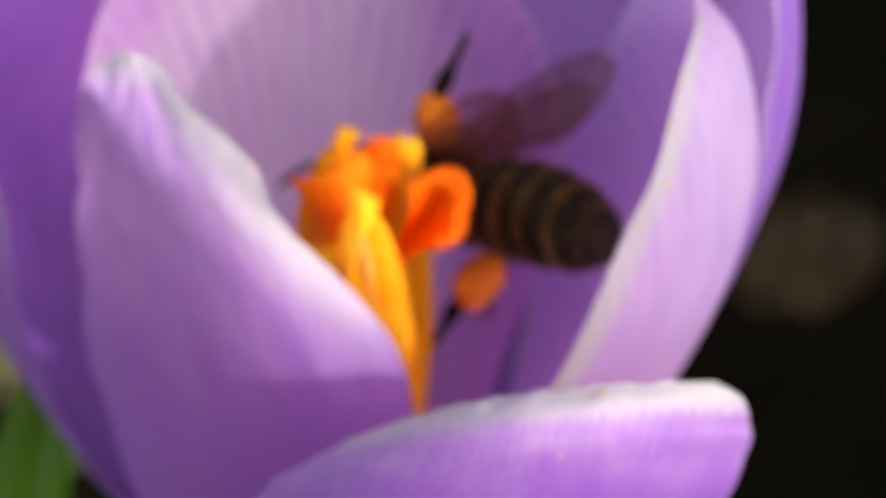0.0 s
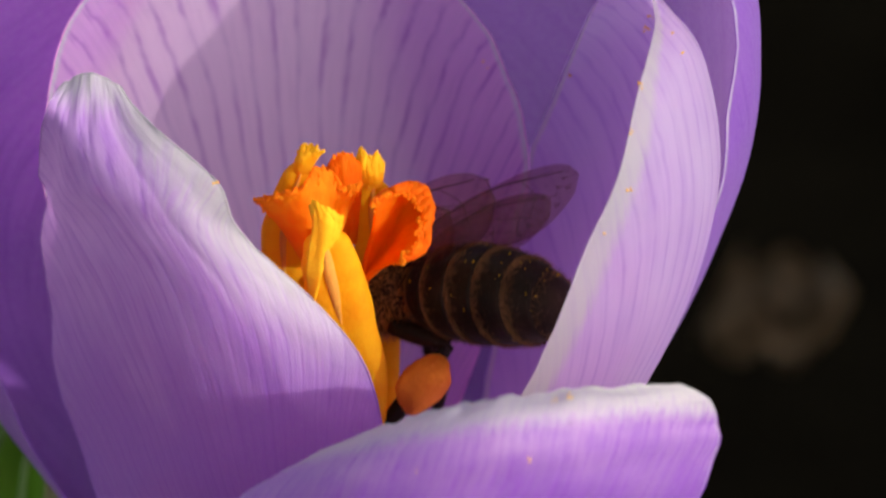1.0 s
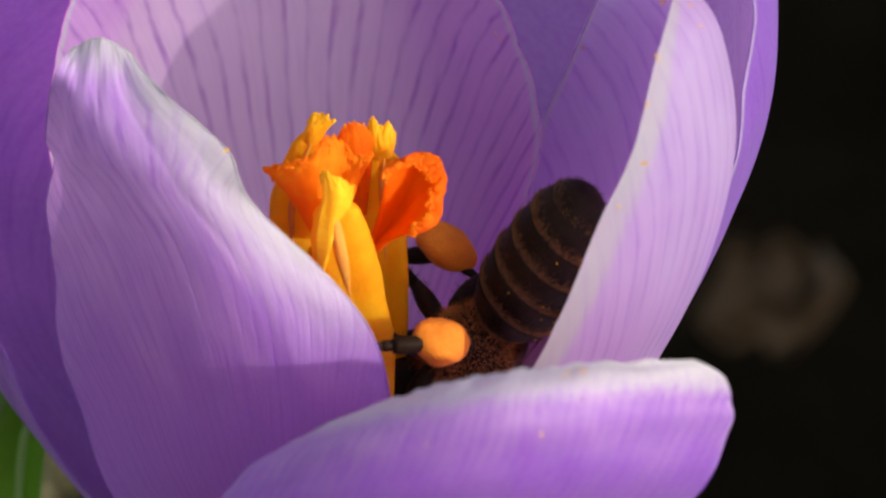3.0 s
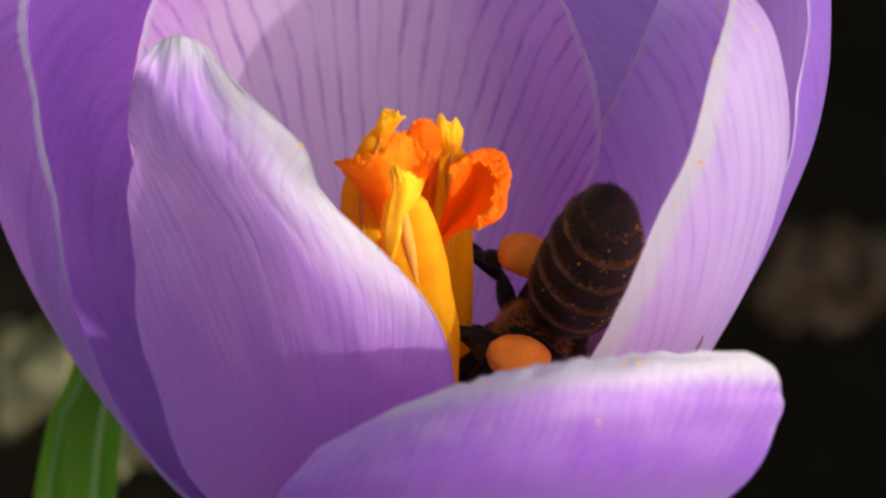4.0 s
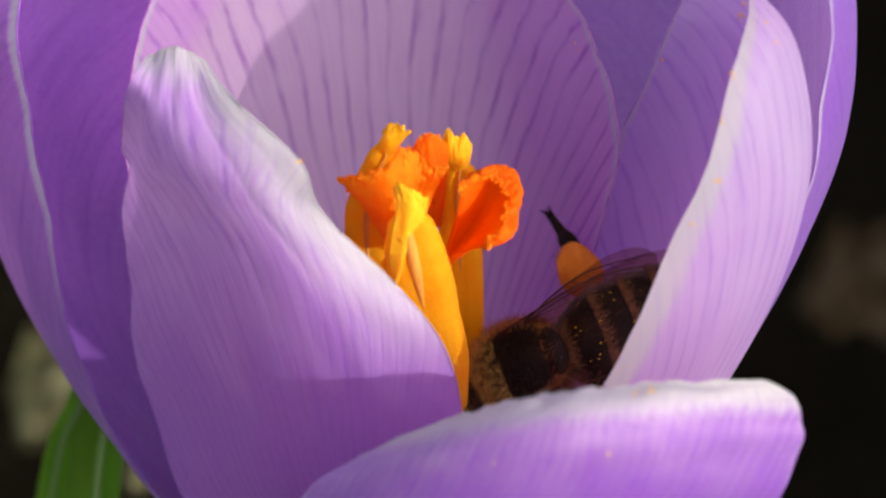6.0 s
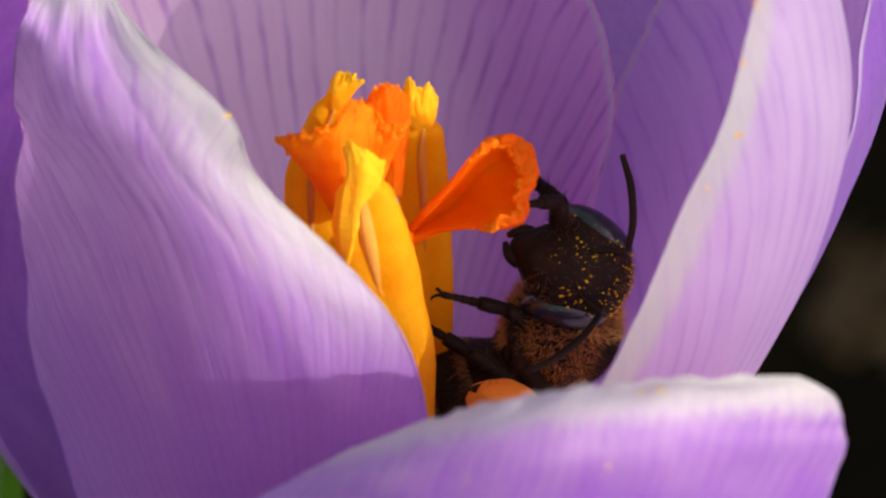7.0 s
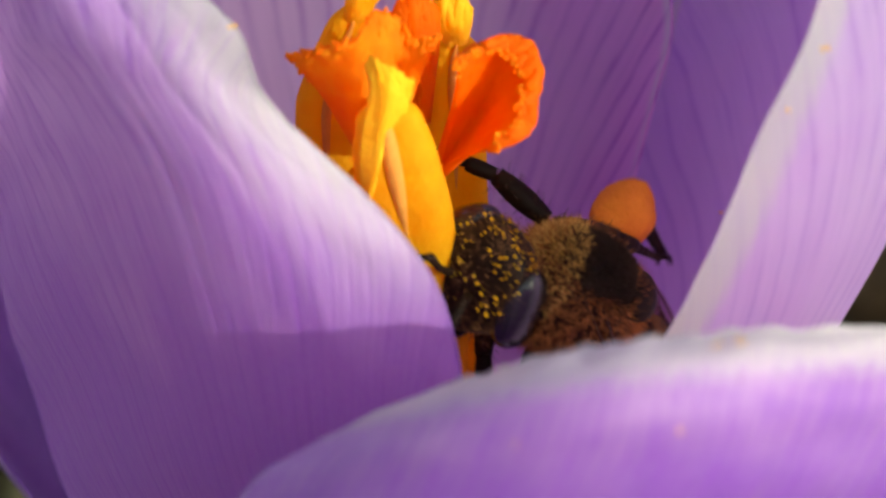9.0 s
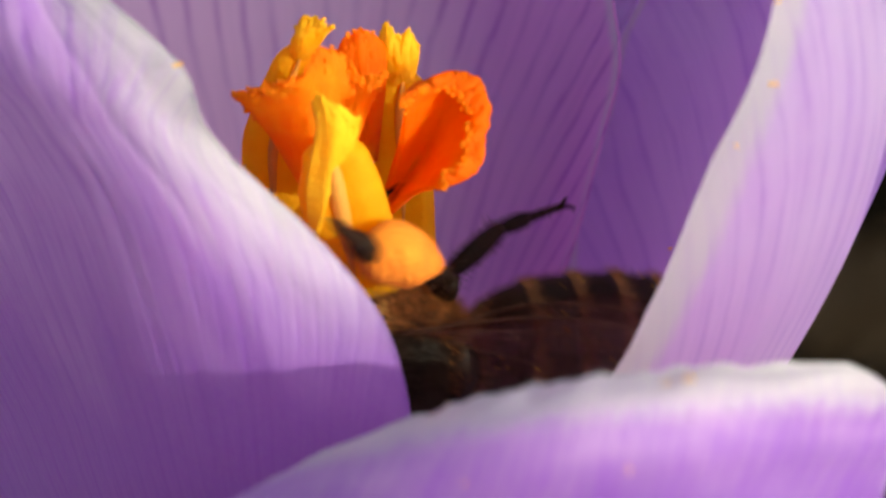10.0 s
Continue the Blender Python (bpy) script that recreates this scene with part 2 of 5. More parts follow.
def soil_material():
    m, nt, b = material("soil", 1.0, 0.0)
    tc = nt.nodes.new("ShaderNodeTexCoord")
    f = noise_of(nt, tc.outputs["Object"], 60, 8, 0.65)
    g = noise_of(nt, tc.outputs["Object"], 500, 4, 0.6)
    # blacker than moist soil: shade on the ground is put into this colour
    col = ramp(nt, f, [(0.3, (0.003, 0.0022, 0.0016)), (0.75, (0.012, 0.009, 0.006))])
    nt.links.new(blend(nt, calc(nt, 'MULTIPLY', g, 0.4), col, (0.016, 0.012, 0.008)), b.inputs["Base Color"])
    bump(nt, calc(nt, 'ADD', f, calc(nt, 'MULTIPLY', g, 0.4)), 1.0, 0.006, b)
    return m


SOIL = soil_material()


def chitin_material(name, a, c, rough, scale=900, spec=0.12):
    m, nt, b = material(name, rough, spec)
    tc = nt.nodes.new("ShaderNodeTexCoord")
    f = noise_of(nt, tc.outputs["Object"], scale, 4)
    nt.links.new(ramp(nt, f, [(0.3, a), (0.7, c)]), b.inputs["Base Color"])
    bump(nt, noise_of(nt, tc.outputs["Object"], scale * 5, 2), 0.25, 0.0001, b)
    return m


CHITIN = chitin_material("dark_chitin", (0.007, 0.0035, 0.002), (0.020, 0.009, 0.005), 0.5, spec=0.07)
CHITIN_BROWN = chitin_material("brown_chitin", (0.03, 0.011, 0.006), (0.07, 0.026, 0.013), 0.42)
EYE = chitin_material("eye", (0.008, 0.008, 0.010), (0.014, 0.013, 0.016), 0.18, spec=0.5)
HAIR = chitin_material("tawny_hair", (0.29, 0.10, 0.028), (0.50, 0.19, 0.056), 0.6)
HAIR_BAND = chitin_material("hair_band", (0.17, 0.070, 0.028), (0.29, 0.135, 0.062), 0.65)
HAIR_PALE = chitin_material("pale_hair", (0.60, 0.34, 0.08), (0.80, 0.50, 0.15), 0.6)
HAIR_DARK = chitin_material("dark_hair", (0.020, 0.011, 0.007), (0.050, 0.026, 0.014), 0.6)


def wing_material():
    m, nt, b = material("wing_film", 0.25, 0.5)
    tc = nt.nodes.new("ShaderNodeTexCoord")
    f = noise_of(nt, tc.outputs["Object"], 600, 3)
    nt.links.new(ramp(nt, f, [(0.3, (0.10, 0.045, 0.03)), (0.7, (0.17, 0.085, 0.06))]), b.inputs["Base Color"])
    clear = nt.nodes.new("ShaderNodeBsdfTransparent")
    clear.inputs[0].default_value = (0.78, 0.63, 0.62, 1)
    mix = nt.nodes.new("ShaderNodeMixShader")
    mix.inputs[0].default_value = 0.24
    nt.links.new(clear.outputs[0], mix.inputs[1])
    nt.links.new(b.outputs[0], mix.inputs[2])
    nt.links.new(mix.outputs[0], nt.nodes["Material Output"].inputs[0])
    return m


WING = wing_material()


# ---- mesh helpers ----
def finish(bm, name, mat, smooth=True):
    me = bpy.data.meshes.new(name)
    bm.to_mesh(me)
    bm.free()
    me.materials.append(mat)
    if smooth:
        me.shade_smooth()
    return me


def part(name, bm, mat, parent, label="", smooth=True):
    ob = new(name, finish(bm, name, mat, smooth) if isinstance(bm, bmesh.types.BMesh) else bm)
    ob.parent = parent
    if label:
        tagged(ob, label)
    return ob


def spline(points, t):
    """A smooth curve through the points, t from 0 to 1."""
    n = len(points) - 1
    s = min(max(t, 0.0), 1.0) * n
    i = min(int(s), n - 1)
    f = s - i
    p1, p2 = points[i], points[i + 1]
    p0 = points[i - 1] if i else p1 * 2 - p2
    p3 = points[i + 2] if i + 2 <= n else p2 * 2 - p1
    return 0.5 * ((2 * p1) + (p2 - p0) * f + (2 * p0 - 5 * p1 + 4 * p2 - p3) * f * f + (3 * p1 - p0 - 3 * p2 + p3) * f ** 3)


def tube(bm, points, radii, sides=8, steps=None, cap=True):
    """A round, tapered limb along a smooth curve."""
    points = [Vector(p) for p in points]
    steps = steps or (len(points) - 1) * 5
    rad = [Vector((r, 0, 0)) for r in radii]
    rings, prev = [], None
    for i in range(steps + 1):
        t = i / steps
        p = spline(points, t)
        d = (spline(points, min(t + 0.01, 1)) - spline(points, max(t - 0.01, 0))).normalized()
        a = prev - d * prev.dot(d) if prev is not None else d.orthogonal()
        a.normalize()
        prev = a
        b = d.cross(a)
        r = spline(rad, t).x
        rings.append([bm.verts.new(p + (a * math.cos(k * math.tau / sides) + b * math.sin(k * math.tau / sides)) * r) for k in range(sides)])
    for r0, r1 in zip(rings, rings[1:]):
        for k in range(sides):
            bm.faces.new((r0[k], r0[(k + 1) % sides], r1[(k + 1) % sides], r1[k]))
    if cap:
        bm.faces.new(rings[0][::-1])
        bm.faces.new(rings[-1])
    return bm


def ball(bm, centre, radii, turn=None, seg=20, rings=14):
    m = Matrix.Translation(centre) @ (turn or Matrix.Identity(4)) @ Matrix.Diagonal((*radii, 1))
    bmesh.ops.create_uvsphere(bm, u_segments=seg, v_segments=rings, radius=1.0, matrix=m)
    return bm


def hairs(bm, spots, length, width, seed, droop=0.3):
    """Short tapered hairs: spots gives places and normals."""
    rnd = random.Random(seed)
    for p, n in spots:
        d = (n + Vector((rnd.uniform(-1, 1), rnd.uniform(-1, 1), rnd.uniform(-1, 1))) * droop).normalized()
        ln = length * rnd.uniform(0.5, 1.15)
        a = d.orthogonal().normalized() * width
        b = d.cross(a)
        base = [bm.verts.new(p - d * width + v) for v in (a, -0.5 * a + 0.87 * b, -0.5 * a - 0.87 * b)]
        bend = Vector((rnd.uniform(-1, 1), rnd.uniform(-1, 1), rnd.uniform(-1, 1))) * ln * 0.15
        tip = bm.verts.new(p + d * ln + bend)
        for k in range(3):
            bm.faces.new((base[k], base[(k + 1) % 3], tip))
    return bm


def on_ball(centre, radii, count, seed, keep=None):
    rnd = random.Random(seed)
    out = []
    while len(out) < count:
        v = Vector((rnd.gauss(0, 1), rnd.gauss(0, 1), rnd.gauss(0, 1))).normalized()
        if keep and not keep(v):
            continue
        p = Vector([c + r * w for c, r, w in zip(centre, radii, v)])
        n = Vector([w / r for r, w in zip(radii, v)]).normalized()
        out.append((p, n))
    return out


# ---- ground ----
def ground():
    bm = bmesh.new()
    n = 150
    grid = [[None] * (n + 1) for _ in range(n + 1)]
    for i in range(n + 1):
        for j in range(n + 1):
            # dense near the flower, reaching far out
            x = math.copysign(abs(i / n * 2 - 1) ** 3.2, i / n * 2 - 1) * 30
            y = math.copysign(abs(j / n * 2 - 1) ** 3.2, j / n * 2 - 1) * 30
            near = max(0.0, 1 - math.hypot(x, y) / 3)
            z = (noise.fractal(Vector((x * 28, y * 28, 3)), 0.9, 2.1, 5) * 0.008 + noise.noise(Vector((x * 5, y * 5, 1))) * 0.012) * near
            grid[i][j] = bm.verts.new((x, y, z - 0.004))
    for i in range(n):
        for j in range(n):
            bm.faces.new((grid[i][j], grid[i + 1][j], grid[i + 1][j + 1], grid[i][j + 1]))
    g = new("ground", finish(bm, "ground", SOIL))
    tagged(g, "dark moist garden soil, lumpy and bare, blackened further for shade", "ground", kind="structure")


ground()

# ---- crocus flower ----
# each row of a petal, from its foot to its tip: one edge, the middle, the other edge, in mm from the cup's base
PETALS = {
    'back': (
        ((-0.5, 2.0, -1.6), (-0.0, 3.0, -2.3), (0.6, 2.0, -1.6)),
        ((-4.5, 4.0, 5.8), (-0.5, 8.0, 3.3), (3.7, 4.5, 6.0)),
        ((-8.4, 5.0, 11.7), (-0.9, 11.0, 8.1), (5.9, 6.0, 12.1)),
        ((-10.8, 5.0, 18.7), (-1.6, 13.0, 14.2), (7.4, 7.0, 18.1)),
        ((-10.4, 5.5, 23.6), (-1.8, 14.0, 19.3), (6.7, 8.0, 22.0)),
        ((-8.2, 7.0, 27.0), (-1.8, 14.0, 23.3), (4.6, 9.5, 25.1)),
        ((-4.3, 10.0, 28.2), (-1.8, 12.5, 27.3), (1.3, 11.0, 27.5)),
    ),
    'front_left': (
        ((-0.7, -2.0, 1.1), (-0.2, -3.0, 1.5), (0.4, -2.0, 1.1)),
        ((-7.8, -0.9, 6.8), (-3.2, -5.5, 9.8), (1.6, -5.5, 10.8)),
        ((-9.9, 1.0, 11.6), (-4.4, -5.5, 15.0), (1.8, -6.5, 15.1)),
        ((-10.7, 2.0, 15.0), (-5.2, -5.4, 18.1), (1.1, -6.5, 18.2)),
        ((-10.8, 2.2, 17.6), (-6.1, -4.7, 20.6), (-0.8, -6.0, 20.7)),
        ((-10.7, 2.1, 20.0), (-7.3, -3.5, 22.3), (-3.2, -5.0, 22.8)),
        ((-10.6, 1.5, 21.9), (-8.0, -2.9, 23.4), (-4.0, -4.0, 24.3)),
        ((-10.2, -0.6, 25.4), (-8.6, -1.6, 25.0), (-6.3, -2.0, 25.5)),
        ((-9.6, 0.3, 26.0), (-8.6, 0.2, 26.5), (-7.5, -0.2, 26.1)),
    ),
    'right': (
        ((0.2, -1.5, 0.7), (0.6, 0.0, -0.5), (0.2, 1.5, -1.1)),
        ((4.2, -6.0, 11.4), (8.4, -2.0, 8.3), (4.4, 5.5, 4.9)),
        ((6.8, -7.0, 16.7), (11.3, -2.0, 13.6), (5.8, 7.4, 9.2)),
        ((8.7, -7.0, 21.2), (13.3, -2.0, 18.3), (6.4, 9.0, 13.2)),
        ((10.4, -6.0, 25.2), (14.2, -1.0, 22.6), (7.6, 9.0, 17.9)),
        ((11.5, -4.0, 28.5), (13.7, 0.0, 26.6), (8.9, 7.2, 22.5)),
        ((12.0, -1.5, 29.4), (12.3, 0.5, 28.7), (9.9, 4.2, 26.7)),
        ((11.7, 0.0, 29.7), (11.1, 1.5, 29.4), (10.5, 2.8, 28.3)),
    ),
    'lip': (
        ((-0.5, -3.0, 1.5), (0.2, -4.0, 1.9), (0.8, -3.0, 1.5)),
        ((-4.2, -9.0, 8.8), (2.9, -12.0, 10.2), (8.2, -8.0, 8.4)),
        ((-4.9, -12.0, 13.2), (4.0, -16.5, 16.8), (12.5, -12.0, 14.5)),
        ((-3.6, -12.5, 15.7), (5.0, -17.0, 19.5), (13.7, -12.0, 17.4)),
        ((-2.0, -12.5, 17.0), (5.4, -16.6, 21.0), (13.7, -12.0, 18.6)),
        ((-0.4, -12.2, 17.7), (5.7, -15.8, 21.5), (13.4, -12.3, 19.7)),
        ((1.2, -12.0, 18.4), (6.0, -14.6, 21.3), (12.4, -12.6, 20.5)),
    ),
    'left': (
        ((-0.9, -1.0, 0.4), (-0.6, 0.0, -0.5), (-0.5, 1.5, -1.0)),
        ((-7.9, 0.5, 5.2), (-7.7, 4.0, 2.9), (-3.6, 4.0, 3.7)),
        ((-11.4, 2.0, 9.1), (-11.5, 6.5, 6.4), (-6.9, 5.5, 8.0)),
        ((-13.0, 3.5, 12.3), (-14.3, 8.5, 9.7), (-8.8, 6.0, 12.1)),
        ((-13.7, 4.0, 16.8), (-16.3, 9.0, 14.3), (-9.6, 6.5, 17.1)),
        ((-14.4, 4.5, 21.5), (-17.2, 9.5, 19.4), (-9.4, 8.5, 21.0)),
        ((-14.7, 5.0, 25.4), (-17.5, 10.0, 23.4), (-7.0, 10.5, 25.1)),
        ((-14.0, 5.0, 30.1), (-15.1, 9.0, 28.6), (-6.7, 10.5, 29.0)),
    ),
    'back_right': (
        ((0.6, 1.0, -0.7), (0.5, 2.5, -1.5), (0.2, 3.0, -1.9)),
        ((8.5, 2.0, 7.1), (8.0, 7.0, 4.2), (3.1, 8.0, 4.1)),
        ((12.3, 1.0, 14.1), (11.8, 9.0, 10.3), (4.3, 13.0, 8.2)),
        ((14.3, 0.3, 21.1), (14.2, 8.0, 17.3), (4.9, 15.0, 13.6)),
        ((14.8, -0.5, 27.1), (14.5, 7.0, 23.3), (3.4, 16.0, 19.5)),
        ((14.2, -0.8, 31.5), (13.7, 7.0, 27.7), (2.6, 15.0, 25.1)),
        ((12.3, 2.0, 32.6), (10.4, 8.0, 31.0), (2.6, 13.5, 28.3)),
    ),
}


def petal_mesh(name, rows, mat, ruffle, seed, frill=0.0, nu=56, nv=84, thick=0.07):
    cols = [[Vector(r[k]) for r in rows] for k in range(3)]
    bm = bmesh.new()
    layer = bm.loops.layers.uv.new("petal")
    rnd = random.Random(seed)
    off = rnd.uniform(0, 50)
    grid = []
    for j in range(nv + 1):
        v = j / nv
        a, m, c = (spline(col, v) for col in cols)
        width = (a - c).length
        line = []
        for i in range(nu + 1):
            s = i / nu * 2 - 1
            # a smooth bow through edge, middle and edge
            p = a * (s * (s - 1) / 2) + m * (1 - s * s) + c * (s * (s + 1) / 2)
            line.append(p)
        grid.append((line, width))
    pts = [g[0] for g in grid]
    normal = []
    for j in range(nv + 1):
        row = []
        for i in range(nu + 1):
            du = pts[j][min(i + 1, nu)] - pts[j][max(i - 1, 0)]
            dv = pts[min(j + 1, nv)][i] - pts[max(j - 1, 0)][i]
            nrm = du.cross(dv)
            row.append(nrm.normalized() if nrm.length > 1e-9 else Vector((0, 0, 1)))
        normal.append(row)
    verts = []
    for j in range(nv + 1):
        row = []
        for i in range(nu + 1):
            u, v = i / nu, j / nv
            edge = max(abs(u * 2 - 1), 0) ** 4 if v < 0.97 else 1.0
            edge = max(edge, ((v - 0.75) / 0.25) ** 2 if v > 0.75 else 0)
            edge *= 1 - 0.6 * max(0.0, v - 0.85) / 0.15
            wave = noise.noise(Vector((u * 7 + off, v * 11, 0.3))) * edge + 0.18 * noise.noise(Vector((u * 26, v * 30 + off, 2))) * edge
            soft = noise.noise(Vector((u * 3 + off, v * 3, 7))) * 0.5 + noise.noise(Vector((u * 10 + off, v * 2.0, 4))) * 0.09 + noise.noise(Vector((u * 5 + off, v * 6.0, 14))) * 0.25
            soft *= 1 - 0.8 * max(0.0, v - 0.8) / 0.2
            h = (wave * ruffle + soft * ruffle * 0.9) * min(1, v * 4)
            ridge = noise.noise(Vector((u * 30 + off, v * 2.2, 51))) + 0.6 * noise.noise(Vector((u * 58 + off, v * 3.0, 57)))
            h += 0.026 * ridge * min(1, v * 3) * min(1, (1 - v) * 6)
            top = max(0.0, v - 0.72) / 0.28
            h += frill * top * (1 - abs(u * 2 - 1) ** 6) * (noise.noise(Vector((u * 16 + off, v * 5, 31))) + 0.3 * noise.noise(Vector((u * 34 + off, v * 14, 33))))
            row.append(pts[j][i] + normal[j][i] * h)
        verts.append(row)
    sheet = [[bm.verts.new(p * MM) for p in row] for row in verts]

    def face(quad, uvs):
        f = bm.faces.new(quad)
        for lp, uv in zip(f.loops, uvs):
            lp[layer].uv = uv
    for j in range(nv):
        for i in range(nu):
            face((sheet[j][i], sheet[j][i + 1], sheet[j + 1][i + 1], sheet[j + 1][i]),
                 [(i / nu, j / nv), ((i + 1) / nu, j / nv), ((i + 1) / nu, (j + 1) / nv), (i / nu, (j + 1) / nv)])
    # the rounded margin, thickest along the free rim
    path = [(verts[j][0], (0.03, j / nv)) for j in range(nv + 1)] + [(verts[nv][i], (i / nu, 0.985)) for i in range(1, nu)] + [(verts[j][nu], (0.97, j / nv)) for j in range(nv, -1, -1)]
    rings = []
    for k, (p, uv) in enumerate(path):
        d = (path[min(k + 1, len(path) - 1)][0] - path[max(k - 1, 0)][0]).normalized()
        a = d.orthogonal().normalized()
        c = d.cross(a)
        rings.append([bm.verts.new((p + (a * math.cos(q * math.tau / 6) + c * math.sin(q * math.tau / 6)) * thick / 2) * MM) for q in range(6)])
    for k in range(len(rings) - 1):
        for q in range(6):
            face((rings[k][q], rings[k][(q + 1) % 6], rings[k + 1][(q + 1) % 6], rings[k + 1][q]), [path[k][1], path[k][1], path[k + 1][1], path[k + 1][1]])
    return bm


crocus = tagged(new("crocus"), "open purple crocus with pale rims and orange stigma, rising from soil", "flower")
crocus.location = CUP
LOOK = {
    'back': (PETAL_IN, 0.25, 0.0, "lilac petal with dark purple veins on its inner face"),
    'front_left': (PETAL_OUT, 0.35, 0.0, "lilac petal with a broad whitish rim"),
    'right': (PETAL_RIGHT, 0.35, 0.0, "lilac petal with a whitish rim dusted with pollen"),
    'lip': (PETAL_LIP, 0.09, 0.27, "purple petal bent outwards with a wavy white rim"),
    'left': (PETAL_LEFT_SHADED, 0.35, 0.0, "purple petal with a thin white edge, colour deepened for shade"),
    'back_right': (PETAL_SHADED, 0.3, 0.0, "purple petal with a thin white edge, colour deepened for shade"),
}
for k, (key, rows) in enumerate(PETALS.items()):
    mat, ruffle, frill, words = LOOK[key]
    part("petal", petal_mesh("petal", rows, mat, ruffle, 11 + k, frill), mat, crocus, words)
bm = bmesh.new()
tube(bm, [(0, 0, 0.0035), (0, 0, 0.0), (0.0005, 0, -0.006), (0.001, 0, -0.03), (0.001, 0, -0.062)], [0.0016, 0.0030, 0.0026, 0.0017, 0.0015], 16)
part("flower_tube", bm, TUBE, crocus, "pale lilac flower tube")

# ---- stamens and stigma ----
def anther(points, width, seam, seed):
    """A ribbed, slightly flattened anther along a curve, in mm; its seam faces the front."""
    pts = [Vector(p) for p in points]
    bm, sm = bmesh.new(), bmesh.new()
    rings = []
    nv, nu = 40, 20
    for j in range(nv + 1):
        v = j / nv
        p = spline(pts, v)
        d = (spline(pts, min(v + 0.02, 1)) - spline(pts, max(v - 0.02, 0))).normalized()
        a = d.cross(Vector((0, 1, 0))).normalized()
        b = a.cross(d).normalized()
        r = width / 2 * (0.55 + 0.45 * math.sin(math.pi * min(1, v * 0.75 + 0.2))) * (1 if v < 0.86 else max(0.12, 1 - ((v - 0.86) / 0.14) ** 2 * 0.8))
        ring = []
        for i in range(nu):
            th = i / nu * math.tau
            k = r * (1 - 0.42 * max(0, math.cos(th - math.pi / 2 * 3)) ** 5) * (1 + 0.10 * noise.noise(Vector((math.cos(th) * 2 + seed, math.sin(th) * 2, v * 9))))
            ring.append(bm.verts.new((p + a * math.cos(th) * k + b * math.sin(th) * k * 0.75) * MM))
        rings.append(ring)
    for r0, r1 in zip(rings, rings[1:]):
        for i in range(nu):
            bm.faces.new((r0[i], r0[(i + 1) % nu], r1[(i + 1) % nu], r1[i]))
    bm.faces.new(rings[0][::-1])
    bm.faces.new(rings[-1])
    bmesh.ops.recalc_face_normals(bm, faces=bm.faces)
    return bm


def seam(points, width):
    """The pale ridge down the upper front of an anther."""
    pts = [Vector(p) for p in points]
    bm = bmesh.new()
    line = [(spline(pts, v) + Vector((-0.02 * width, -0.195 * width, 0))) * MM for v in (0.42, 0.56, 0.7, 0.82, 0.94)]
    tube(bm, line, [0.02 * width * MM, 0.085 * width * MM, 0.10 * width * MM, 0.075 * width * MM, 0.02 * width * MM], 10, 30)
    return bm


def leaned(x, up, y):
    """A place in mm from the cup's base: x across, up along a slope that leans 30 degrees back, y the true depth."""
    return Vector((0.5 + x, y, 18.6 + (up - 0.5 * y) / 0.866))


